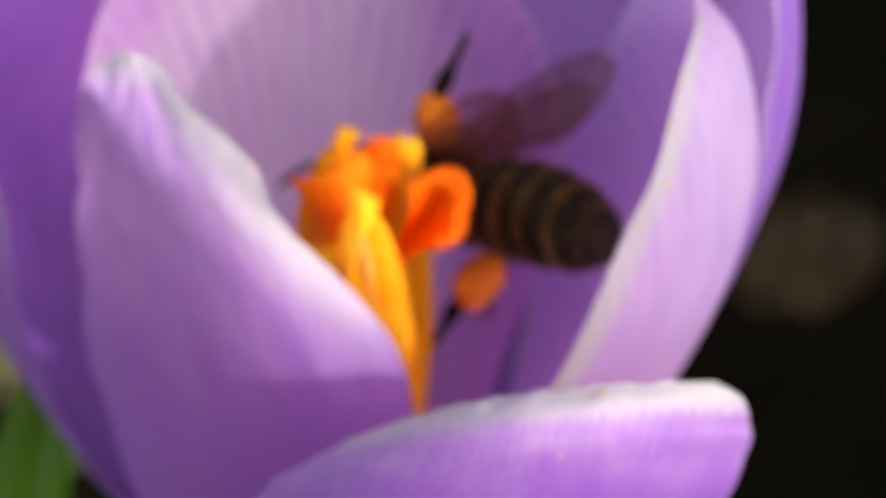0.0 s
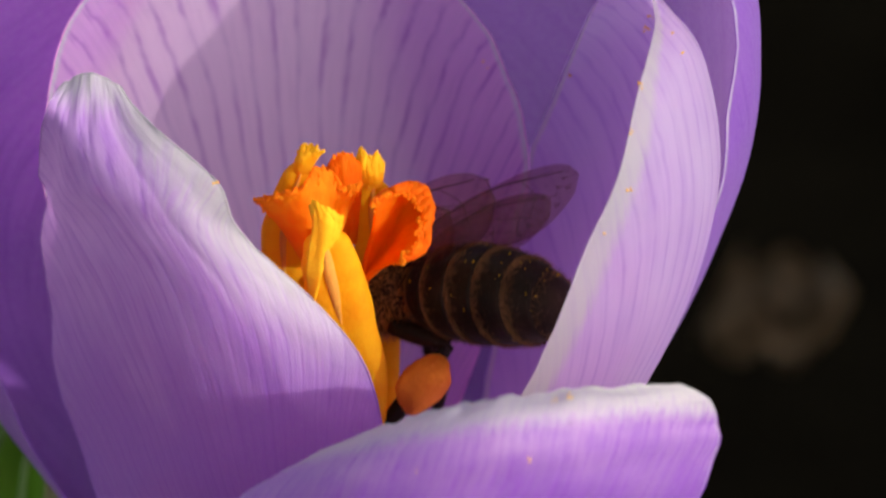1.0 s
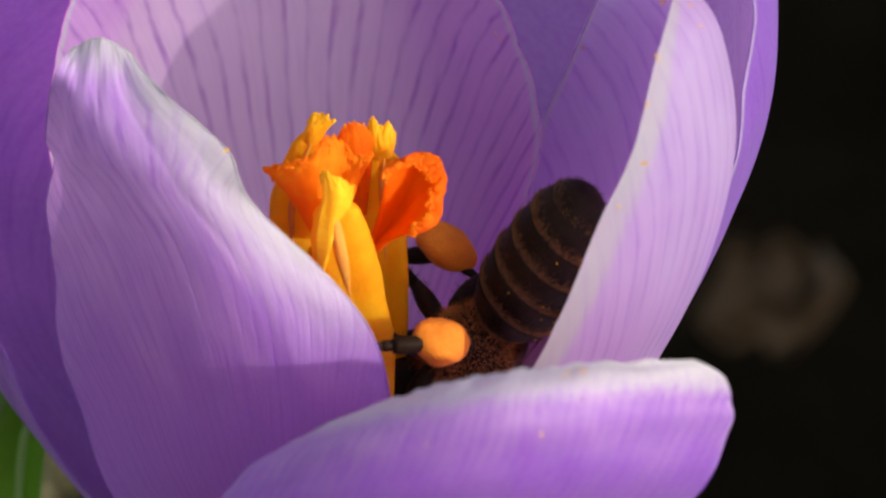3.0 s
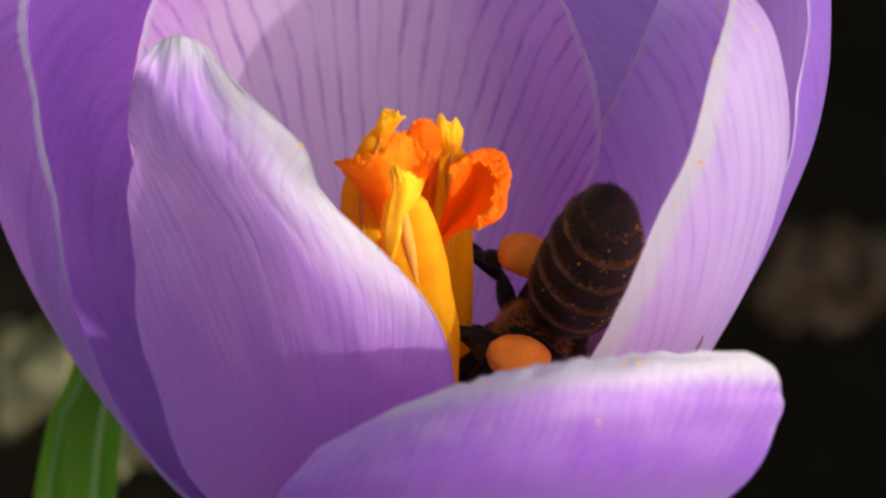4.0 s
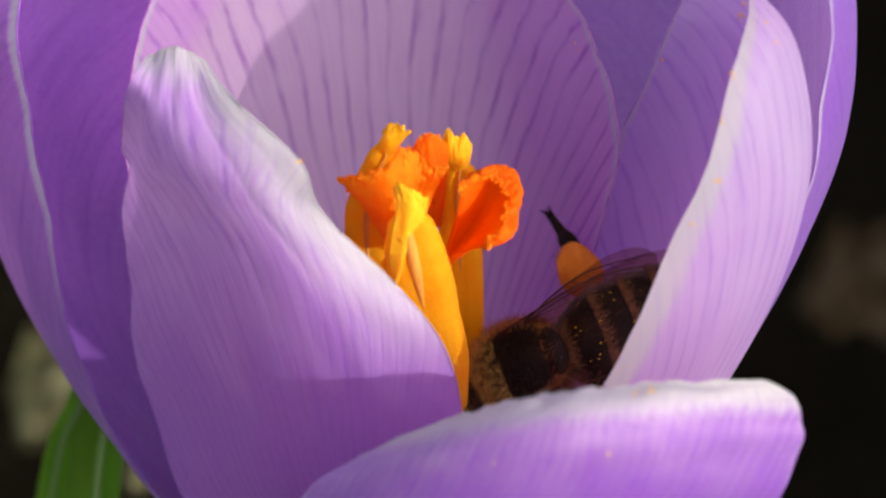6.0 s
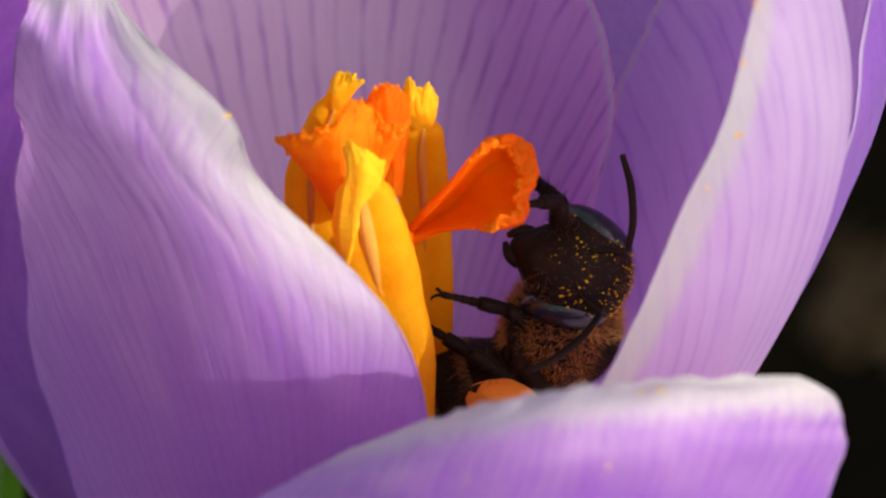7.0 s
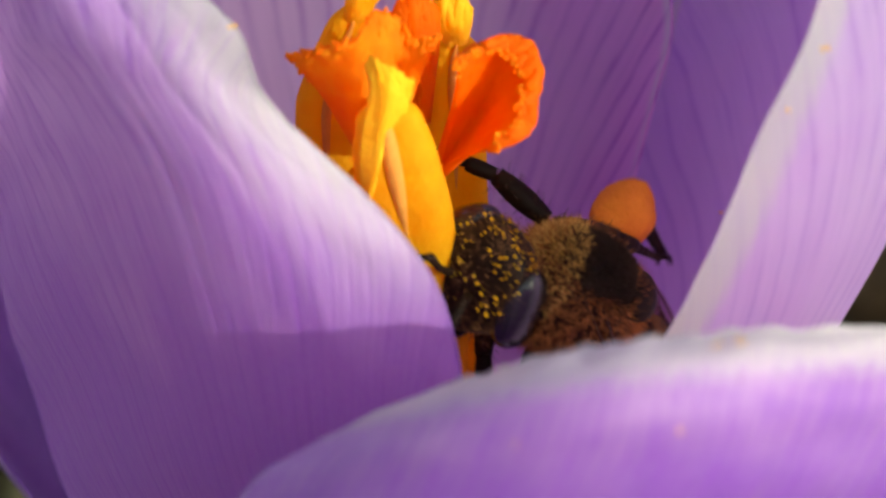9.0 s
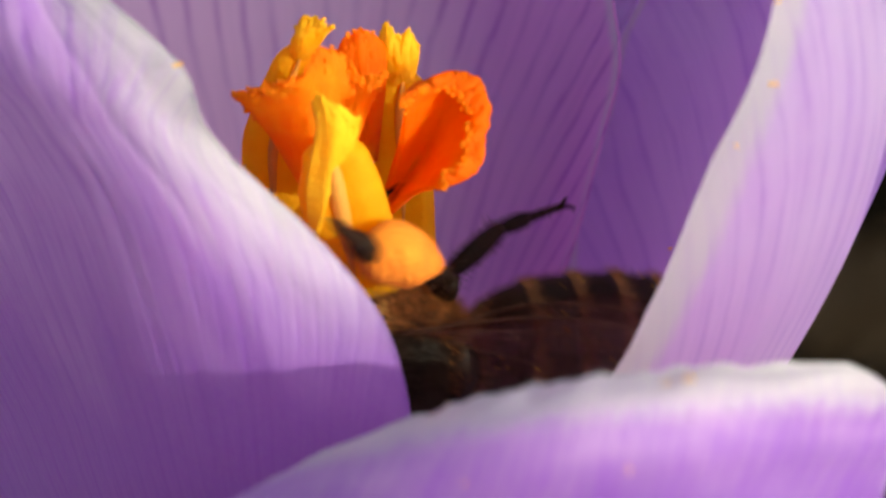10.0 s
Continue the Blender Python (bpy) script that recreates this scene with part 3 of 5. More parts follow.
def frilled(rows, seed, torn=0.12, wave=0.12, beads=70, thick=0.26, nu=72, nv=36, pivot=None):
    """A fleshy flap through rows of places, foot to rim, with a torn rim set with tiny papillae; in mm."""
    rnd = random.Random(seed)
    base = Vector(pivot) if pivot else Vector()
    rows = [[leaned(*p) for p in row] for row in rows]
    grid = []
    for j in range(nv + 1):
        v = j / nv
        ribs = [spline([row[k] for row in rows], v) for k in range(len(rows[0]))]
        grid.append([spline(ribs, i / nu) for i in range(nu + 1)])
    for j in range(nv + 1):
        v = j / nv
        for i in range(nu + 1):
            u = i / nu
            out = (grid[nv][i] - grid[max(nv - 6, 0)][i]).normalized()
            side = (grid[j][nu] - grid[j][0]).normalized()
            face = out.cross(side)
            e = max(0.0, v - 0.3) / 0.7
            near_side = max(0.0, abs(u * 2 - 1) - 0.7) / 0.3
            q = Vector((u * 9 + seed, v * 4, seed * 0.37))
            tear = noise.noise(Vector((u * 22 + seed, 0, 5))) + 0.8 * noise.noise(Vector((u * 60 + seed, 0, 8))) + 0.9 * noise.noise(Vector((u * 9 + seed, 0, 18)))
            ragged = noise.noise(Vector((v * 24 + seed, u * 2, 25))) + 0.8 * noise.noise(Vector((v * 60 + seed, u * 2, 28)))
            grid[j][i] = (grid[j][i] + out * tear * torn * e ** 3 + side * math.copysign(ragged * torn * 0.5 * near_side * e, u - 0.5)
                          + face * (noise.noise(q) * wave * e + noise.noise(q * 3.1) * wave * 0.45 * e * e + noise.noise(Vector((u * 40 + seed, v * 3, 2))) * 0.02))
    bm = bmesh.new()
    sheets = []
    for sign in (1, -1):
        sheet = []
        for j in range(nv + 1):
            line = []
            for i in range(nu + 1):
                du = grid[j][min(i + 1, nu)] - grid[j][max(i - 1, 0)]
                dv = grid[min(j + 1, nv)][i] - grid[max(j - 1, 0)][i]
                n = du.cross(dv)
                n = n.normalized() if n.length > 1e-9 else Vector((0, 1, 0))
                rim = min(1.0, min(i, nu - i) / nu * 12, (nv - j) / nv * 8)
                line.append(bm.verts.new((grid[j][i] - base + n * sign * thick / 2 * (0.35 + 0.65 * math.sqrt(max(rim, 0)))) * MM))
            sheet.append(line)
        sheets.append(sheet)
    t, b = sheets
    for j in range(nv):
        for i in range(nu):
            bm.faces.new((t[j][i], t[j][i + 1], t[j + 1][i + 1], t[j + 1][i]))
            bm.faces.new((b[j][i], b[j + 1][i], b[j + 1][i + 1], b[j][i + 1]))
        bm.faces.new((t[j][0], t[j + 1][0], b[j + 1][0], b[j][0]))
        bm.faces.new((t[j][nu], b[j][nu], b[j + 1][nu], t[j + 1][nu]))
    for i in range(nu):
        bm.faces.new((t[nv][i], t[nv][i + 1], b[nv][i + 1], b[nv][i]))
        bm.faces.new((t[0][i + 1], t[0][i], b[0][i], b[0][i + 1]))
    fringe = bmesh.new()
    for _ in range(beads):
        if rnd.random() < 0.75:
            i, j = rnd.randrange(nu + 1), nv - int(abs(rnd.gauss(0, 1.6)))
        else:
            i, j = rnd.choice((0, nu)), rnd.randrange(nv // 2, nv)
        p = grid[max(j, 0)][i] - base + Vector((rnd.uniform(-1, 1), rnd.uniform(-1, 1), rnd.uniform(-1, 1))) * 0.07
        bmesh.ops.create_icosphere(fringe, subdivisions=1, radius=rnd.uniform(0.04, 0.085) * MM, matrix=Matrix.Translation(p * MM))
    bmesh.ops.recalc_face_normals(bm, faces=bm.faces)
    return bm, fringe


def stigma_lobe(rows, mat, words, seed, torn, wave, beads, pivot=None):
    bm, fringe = frilled(rows, seed, torn, wave, beads, pivot=pivot)
    ob = part('stigma_lobe', bm, mat, crocus, words)
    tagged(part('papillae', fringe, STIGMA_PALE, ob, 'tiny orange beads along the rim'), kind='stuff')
    return ob


def stamen_of(line, width, crest, seed):
    """An anther with its ridge and torn yellow tip; line runs from its foot to its tip."""
    pts = [leaned(*p) for p in line]
    body = part('anther', anther(pts, width, 0, seed), ANTHER, crocus, 'yellow anther split open lengthwise')
    part('anther_seam', seam(pts, width), ANTHER_SEAM, body, 'dull pinkish ridge')
    part('anther_crest', frilled(crest, seed, 0.16, 0.13, 0, 0.13, 40, 24)[0], CREST, body, 'torn bright yellow anther tip')


stamen_of([(0.3, -10.0, 0.0), (-1.7, -4.6, 0.8), (-2.25, 0.2, 1.0), (-1.95, 2.1, 1.0), (-1.35, 3.75, 1.0)], 1.75,
          [((-1.75, 3.1, 0.95), (-1.6, 3.1, 0.9), (-1.5, 3.1, 0.9), (-1.35, 3.15, 0.9), (-1.2, 3.3, 0.95)),
           ((-1.75, 3.55, 0.6), (-1.55, 3.6, 0.35), (-1.35, 3.65, 0.3), (-1.1, 3.75, 0.3), (-0.85, 3.75, 0.3)),
           ((-1.6, 4.05, 0.8), (-1.4, 4.25, 0.6), (-1.15, 4.25, 0.5), (-0.9, 4.15, 0.3), (-0.6, 3.95, 0.1))], 2)
stamen_of([(0.35, -10.5, 0.0), (1.15, -4.6, 1.2), (1.15, 0.0, 1.6), (1.1, 2.0, 1.6), (1.2, 3.0, 1.5)], 1.6,
          [((0.95, 2.5, 1.4), (1.05, 2.55, 1.4), (1.2, 2.6, 1.4), (1.35, 2.65, 1.4), (1.45, 2.8, 1.4)),
           ((0.6, 3.0, 0.8), (0.8, 3.1, 0.6), (1.05, 3.05, 0.55), (1.3, 3.1, 0.6), (1.55, 3.25, 0.9)),
           ((0.5, 3.75, 0.9), (0.72, 4.15, 0.7), (0.98, 3.8, 0.6), (1.32, 3.9, 0.6), (1.55, 3.55, 0.9))], 12)
stamen_of([(0.45, -10.5, -0.5), (0.3, -4.6, -1.7), (-0.2, -1.6, -2.5), (-0.5, 0.0, -2.8), (-0.68, 1.2, -2.75)], 2.4,
          [((-1.25, -1.9, -3.15), (-0.95, -1.1, -3.45), (-0.65, 0.1, -3.3), (-0.35, 0.6, -3.15), (-0.1, 0.6, -2.95)),
           ((-1.35, -0.2, -3.2), (-0.95, 0.6, -3.25), (-0.6, 1.05, -3.4), (-0.35, 1.0, -3.25), (-0.1, 0.9, -2.95)),
           ((-1.1, 1.2, -3.0), (-0.9, 1.5, -3.2), (-0.65, 1.6, -3.3), (-0.35, 1.4, -3.2), (0.0, 1.25, -2.9)),
           ((-1.2, 2.0, -2.95), (-1.0, 2.15, -3.15), (-0.8, 2.0, -3.25), (-0.45, 1.85, -3.2), (0.05, 1.55, -2.8))], 7)
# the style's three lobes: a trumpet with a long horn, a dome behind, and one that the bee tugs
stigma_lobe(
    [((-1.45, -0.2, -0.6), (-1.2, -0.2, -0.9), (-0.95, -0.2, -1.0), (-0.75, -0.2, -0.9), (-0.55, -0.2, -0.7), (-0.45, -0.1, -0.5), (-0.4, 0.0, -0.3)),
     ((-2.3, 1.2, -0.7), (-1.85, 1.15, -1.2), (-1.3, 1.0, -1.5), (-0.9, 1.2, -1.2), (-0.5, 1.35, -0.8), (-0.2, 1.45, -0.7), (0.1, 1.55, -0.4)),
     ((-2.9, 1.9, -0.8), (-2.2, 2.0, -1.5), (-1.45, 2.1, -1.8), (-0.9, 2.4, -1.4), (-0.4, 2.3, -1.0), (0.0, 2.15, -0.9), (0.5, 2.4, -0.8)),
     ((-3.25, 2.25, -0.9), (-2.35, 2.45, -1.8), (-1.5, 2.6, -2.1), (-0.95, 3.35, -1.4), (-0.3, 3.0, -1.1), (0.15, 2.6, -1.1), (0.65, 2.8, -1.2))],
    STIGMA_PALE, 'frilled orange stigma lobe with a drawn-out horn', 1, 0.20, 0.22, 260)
stigma_lobe(
    [((-0.2, 0.6, 0.3), (0.0, 0.6, 0.2), (0.15, 0.6, 0.15), (0.3, 0.6, 0.2), (0.4, 0.6, 0.3)),
     ((-0.5, 2.5, 0.4), (-0.2, 2.6, 0.1), (0.1, 2.65, 0.0), (0.4, 2.65, 0.1), (0.65, 2.6, 0.4)),
     ((-0.65, 3.2, 0.6), (-0.4, 3.65, 0.3), (0.0, 3.9, 0.2), (0.35, 3.8, 0.3), (0.65, 3.5, 0.6))],
    STIGMA, 'rounded orange stigma lobe', 8, 0.06, 0.08, 40)
PIVOT = leaned(0.65, -0.6, -0.3)
pulled_lobe = stigma_lobe(
    [((0.62, -0.45, -0.3), (0.68, -0.48, -0.2), (0.74, -0.5, -0.15), (0.8, -0.57, -0.2), (0.83, -0.63, -0.3), (0.83, -0.7, -0.4), (0.78, -0.75, -0.5)),
     ((1.0, 0.75, -0.9), (1.3, 0.93, -0.5), (1.6, 0.87, -0.2), (1.7, 0.63, -0.2), (1.7, 0.27, -0.5), (1.6, -0.03, -0.9), (1.23, -0.4, -1.1)),
     ((1.23, 1.7, -1.6), (1.77, 2.1, -0.9), (2.2, 2.13, -0.4), (2.43, 1.83, -0.5), (2.5, 1.1, -1.1), (2.43, 0.5, -1.8), (1.77, -0.2, -2.1)),
     ((1.3, 2.1, -2.2), (2.0, 2.6, -1.2), (2.7, 2.68, -0.8), (3.1, 2.3, -1.0), (3.2, 1.25, -1.8), (3.05, 0.4, -2.6), (2.15, -0.15, -2.8)),
     ((1.2, 1.95, -2.5), (1.75, 2.35, -1.6), (2.35, 2.3, -1.3), (2.75, 1.95, -1.5), (2.9, 1.15, -2.2), (2.75, 0.5, -2.9), (2.05, 0.05, -3.05))],
    STIGMA, 'frilled orange-red stigma lobe that the bee tugs', 31, 0.22, 0.42, 320, PIVOT)
pulled_lobe.location = PIVOT * MM
bm = bmesh.new()
tube(bm, [Vector(p) * MM for p in ((0.41, 0.00, 1.84), (0.75, 0.00, 9.62), (0.85, -0.10, 14.66), (0.75, -0.40, 18.2))], [0.0005, 0.0005, 0.0006, 0.0006], 10)
style = part('style', bm, STIGMA, crocus, 'orange style')


# the lens hunts for its focus during the first second: the point that is sharp glides back to the style
focus_point = new("focus_point")
cam.data.dof.focus_object = focus_point
FOCUS_SET = [(0.0, 36), (0.3, 32), (0.5, 27), (0.7, 17), (1.0, 5), (1.2, 1), (10.0, 1)]   # mm before the style

# ---- honey bee: x runs to its head, z to its back; mm ----
bee = tagged(new("honey_bee"), "dark honey bee with tawny hair and orange pollen loads", "bee")


def mm(*v):
    return Vector(v) * MM


def head_mesh():
    bm = bmesh.new()
    ball(bm, mm(0.75, 0, -0.3), (1.05 * MM, 1.8 * MM, 1.95 * MM), seg=32, rings=24)
    for v in bm.verts:
        z = (v.co.z / MM + 0.3) / 2.05
        if z < 0:                                   # the face narrows to the mouth
            v.co.y *= 1 + 0.62 * z
            v.co.x += 0.25 * MM * z * z
    return bm


thorax = bmesh.new()
ball(thorax, (0, 0, 0), (1.9 * MM, 1.75 * MM, 1.75 * MM), seg=32, rings=24)
thorax = part("thorax", thorax, CHITIN, bee)
bm = bmesh.new()
hairs(bm, on_ball((0, 0, 0), (1.85 * MM, 1.7 * MM, 1.7 * MM), 9000, 1, lambda n: not (n.z > 0.72 and abs(n.x) < 0.55)), 0.44 * MM, 0.012 * MM, 2, 0.75)
part("thorax_hair", bm, HAIR, thorax, "tawny fur", smooth=False)
bm = bmesh.new()
hairs(bm, on_ball((0, 0, 0.05 * MM), (1.85 * MM, 1.7 * MM, 1.7 * MM), 900, 41, lambda n: n.z > 0.1 and n.x > 0.35), 0.44 * MM, 0.013 * MM, 42, 0.75)
part("back_fur", bm, HAIR_PALE, thorax, "golden fur on the back", smooth=False)
bm = bmesh.new()
hairs(bm, on_ball((0, 0, 0), (1.85 * MM, 1.7 * MM, 1.7 * MM), 6500, 51, lambda n: n.z > 0.6 and abs(n.x) < 0.7), 0.26 * MM, 0.012 * MM, 52, 0.8)
part("dark_fur", bm, HAIR_DARK, thorax, "short blackish fur on the back", smooth=False)
bm = bmesh.new()
ball(bm, mm(-1.35, 0, 1.1), (0.55 * MM, 0.95 * MM, 0.4 * MM))
part("scutellum", bm, CHITIN, thorax)

head = part("head", head_mesh(), CHITIN, bee)
antennae = []
for sy in (1, -1):
    bm = bmesh.new()
    ball(bm, mm(0.66, 1.28 * sy, 0.05), (0.80 * MM, 0.62 * MM, 1.32 * MM), Euler((0.25 * sy, 0, 0)).to_matrix().to_4x4(), 24, 18)
    part("eye", bm, EYE, head, "glossy black eye")
    bm = bmesh.new()
    tube(bm, [mm(0, 0, 0), mm(0.6, 0.25 * sy, 0.45), mm(1.0, 0.45 * sy, 1.05)], [0.11 * MM, 0.10 * MM, 0.12 * MM], 8)
    tube(bm, [mm(1.0, 0.45 * sy, 1.05), mm(1.7, 0.9 * sy, 0.55), mm(2.4, 1.2 * sy, -0.2), mm(2.9, 1.4 * sy, -1.0)], [0.10 * MM, 0.12 * MM, 0.125 * MM, 0.09 * MM], 8, 22)
    antennae.append((part("antenna", bm, CHITIN, head), sy))
    bm = bmesh.new()
    tube(bm, [mm(0.95, 0.5 * sy, -1.75), mm(1.1, 0.4 * sy, -2.1), mm(1.15, 0.1 * sy, -2.4)], [0.22 * MM, 0.2 * MM, 0.08 * MM], 8)
    part("mandible", bm, CHITIN, head)
bm = bmesh.new()
ball(bm, mm(1.4, 0, -1.15), (0.36 * MM, 0.75 * MM, 0.6 * MM))
part("clypeus", bm, CHITIN, head)
bm = bmesh.new()
hairs(bm, on_ball((0.75 * MM, 0, -0.25 * MM), (1.0 * MM, 1.75 * MM, 1.9 * MM), 1500, 5, lambda n: n.z > -0.6 and abs(n.y) < 0.8), 0.22 * MM, 0.010 * MM, 6, 0.6)
part("head_hair", bm, HAIR_BAND, head, "short brown hair", smooth=False)
rnd = random.Random(17)
bm = bmesh.new()
for p, n in on_ball((0.75 * MM, 0, -0.25 * MM), (1.06 * MM, 1.8 * MM, 1.94 * MM), 150, 23, lambda n: n.x > -0.4 and n.z > -0.3 and abs(n.y) < 0.85 and noise.noise(n * 2.5) + 0.6 * n.z > 0.12):
    bmesh.ops.create_icosphere(bm, subdivisions=1, radius=rnd.uniform(0.018, 0.028) * MM * rnd.choice((1, 1, 1.3, 1.9)), matrix=Matrix.Translation(p))
part("pollen_dust", bm, GRAIN, head, "yellow pollen grains")

# abdomen of six overlapping rings
abdomen = new("abdomen")
abdomen.parent = bee


def girth(x):
    if x < 3.0:
        return max(0.7, 1.92 * math.sqrt(max(0.0, 1 - ((3.0 - x) / 3.2) ** 2.4)))
    return 1.92 * math.sqrt(max(0.01, 1 - ((x - 3.0) / 4.15) ** 2.3))


def ring_mesh(x0, x1, lift, turns=36, steps=8):
    bm = bmesh.new()
    rings = []
    for j in range(steps + 1):
        x = x0 + (x1 - x0) * j / steps
        r = girth(x) + lift * (0.35 + 0.65 * j / steps)
        drop = -0.035 * x * x * 0.5
        rings.append([bm.verts.new(mm(-x, math.cos(k * math.tau / turns) * r, math.sin(k * math.tau / turns) * r * 0.92 + drop)) for k in range(turns)])
    for r0, r1 in zip(rings, rings[1:]):
        for k in range(turns):
            bm.faces.new((r0[k], r0[(k + 1) % turns], r1[(k + 1) % turns], r1[k]))
    bm.faces.new(rings[0])
    bm.faces.new(rings[-1][::-1])
    bmesh.ops.recalc_face_normals(bm, faces=bm.faces)
    return bm


CUTS = [0.0, 1.35, 2.6, 3.8, 5.0, 6.1, 7.0]
for k in range(6):
    seg = part("abdomen_ring", ring_mesh(CUTS[k], CUTS[k + 1] + 0.12, 0.10), CHITIN, abdomen)
    spots = []
    rnd = random.Random(60 + k)
    for _ in range(2200 if k < 5 else 500):
        x = CUTS[k] + 0.12 + abs(rnd.gauss(0, 0.17))
        th = rnd.uniform(0, math.tau)
        r = girth(x) + 0.08
        spots.append((mm(-x, math.cos(th) * r, math.sin(th) * r * 0.92 - 0.0175 * x * x), Vector((-1.6, math.cos(th), math.sin(th))).normalized()))
    bm = bmesh.new()
    hairs(bm, spots, (0.26 if k < 5 else 0.16) * MM, 0.009 * MM, 80 + k, 0.5)
    part("hair_band", bm, HAIR_BAND, abdomen, "tawny hair band", smooth=False)
rnd = random.Random(99)
spots = []
for _ in range(2600):
    x, th = rnd.uniform(0.3, 7.0), rnd.uniform(0, math.tau)
    r = girth(x) + 0.09
    spots.append((mm(-x, math.cos(th) * r, math.sin(th) * r * 0.92 - 0.0175 * x * x), Vector((-0.9, math.cos(th), math.sin(th))).normalized()))
part("short_fur", hairs(bmesh.new(), spots, 0.22 * MM, 0.010 * MM, 98, 0.35), HAIR_DARK, abdomen, "sparse short dark hair", smooth=False)

rnd = random.Random(77)
bm = bmesh.new()
for _ in range(70):
    x, th = rnd.uniform(0.6, 6.6), rnd.gauss(math.pi / 2, 1.1)
    rr = girth(x) + 0.11
    bmesh.ops.create_icosphere(bm, subdivisions=1, radius=rnd.uniform(0.016, 0.03) * MM * rnd.choice((1, 1, 1.4)),
                               matrix=Matrix.Translation(mm(-x, math.cos(th) * rr, math.sin(th) * rr * 0.92 - 0.0175 * x * x)))
tagged(part("pollen_dust", bm, GRAIN, abdomen, "yellow pollen grains"), kind="stuff")


def wing_mesh(length, width, seed):
    """A thin film with raised veins, root at the origin, along -x."""
    bm = bmesh.new()
    n, k = 26, 8
    grid = []
    for i in range(n + 1):
        t = i / n
        lead = 0.16 * width * math.sin(t * 2.6)
        chord = width * (0.16 + 0.84 * math.sin(min(1, t * 1.12) * math.pi * 0.62))
        tip = 1 if t < 0.66 else math.sqrt(max(0.0, 1 - ((t - 0.66) / 0.34) ** 2)) * 0.98 + 0.02
        grid.append([bm.verts.new(mm(-t * length, lead - chord * 0.42 + chord * tip * (0.42 - j / k), 0.10 * math.sin(t * 5 + j * 0.8 + seed))) for j in range(k + 1)])
    for i in range(n):
        for j in range(k):
            bm.faces.new((grid[i][j], grid[i + 1][j], grid[i + 1][j + 1], grid[i][j + 1]))
    bmesh.ops.solidify(bm, geom=bm.faces[:], thickness=0.02 * MM)
    return bm


def wing_veins(length, width):
    bm = bmesh.new()
    for end, mid, r in (((0.93, -0.18), (0.5, 0.14), 0.04), ((0.88, -0.5), (0.5, -0.05), 0.022), ((0.75, -0.85), (0.4, -0.35), 0.018), ((0.45, -0.75), (0.25, -0.35), 0.016)):
        tube(bm, [mm(0, 0, 0.02), mm(-mid[0] * length, mid[1] * width, 0.04), mm(-end[0] * length, end[1] * width, 0.02)], [r * MM, r * 0.8 * MM, r * 0.5 * MM], 6, 14)
    for x, y0, y1 in ((0.55, 0.1, -0.55), (0.72, 0.0, -0.6), (0.35, 0.0, -0.4)):
        tube(bm, [mm(-x * length, y0 * width, 0.03), mm(-(x + 0.05) * length, (y0 + y1) / 2 * width, 0.05), mm(-x * length, y1 * width, 0.03)], [0.014 * MM] * 3, 5, 8)
    return bm


wings = []
for sy in (1, -1):
    for ln, wd, x in ((8.4, 2.9, 0.5), (6.0, 2.3, -0.3)):
        bm = wing_mesh(ln, wd, x)
        vb = wing_veins(ln, wd)
        if sy < 0:
            for b in (bm, vb):
                bmesh.ops.scale(b, vec=(1, -1, 1), verts=b.verts)
                bmesh.ops.reverse_faces(b, faces=b.faces)
        wg = part("wing", bm, WING, bee, "smoky translucent wing")
        tagged(part("wing_venation", vb, CHITIN_BROWN, wg), kind="stuff")
        wings.append((wg, sy, x))


def limb(name, length, r0, r1, flat, spiky, seed, mat=None):
    """One leg piece from the origin along +x."""
    bm = bmesh.new()
    n, s = 12, 12
    rings = []
    for i in range(n + 1):
        t = i / n
        r = (r0 + (r1 - r0) * t) * (0.72 + 0.4 * math.sin(math.pi * min(1, t * 0.9 + 0.12)))
        rings.append([bm.verts.new(mm(t * length, math.cos(k * math.tau / s) * r * flat, math.sin(k * math.tau / s) * r)) for k in range(s)])
    for a, b in zip(rings, rings[1:]):
        for k in range(s):
            bm.faces.new((a[k], b[k], b[(k + 1) % s], a[(k + 1) % s]))
    bm.faces.new(rings[0])
    bm.faces.new(rings[-1][::-1])
    rnd = random.Random(seed)
    spots = []
    for _ in range(spiky):
        t, th = rnd.random(), rnd.uniform(0, math.tau)
        r = r0 + (r1 - r0) * t
        spots.append((mm(t * length, math.cos(th) * r * flat, math.sin(th) * r), Vector((0.5, math.cos(th), math.sin(th))).normalized()))
    piece = part(name, bm, mat or CHITIN, bee)
    tagged(part("bristle", hairs(bmesh.new(), spots, 0.30 * MM, 0.014 * MM, seed + 1, 0.3), CHITIN_BROWN, piece, smooth=False), kind="stuff")
    return piece


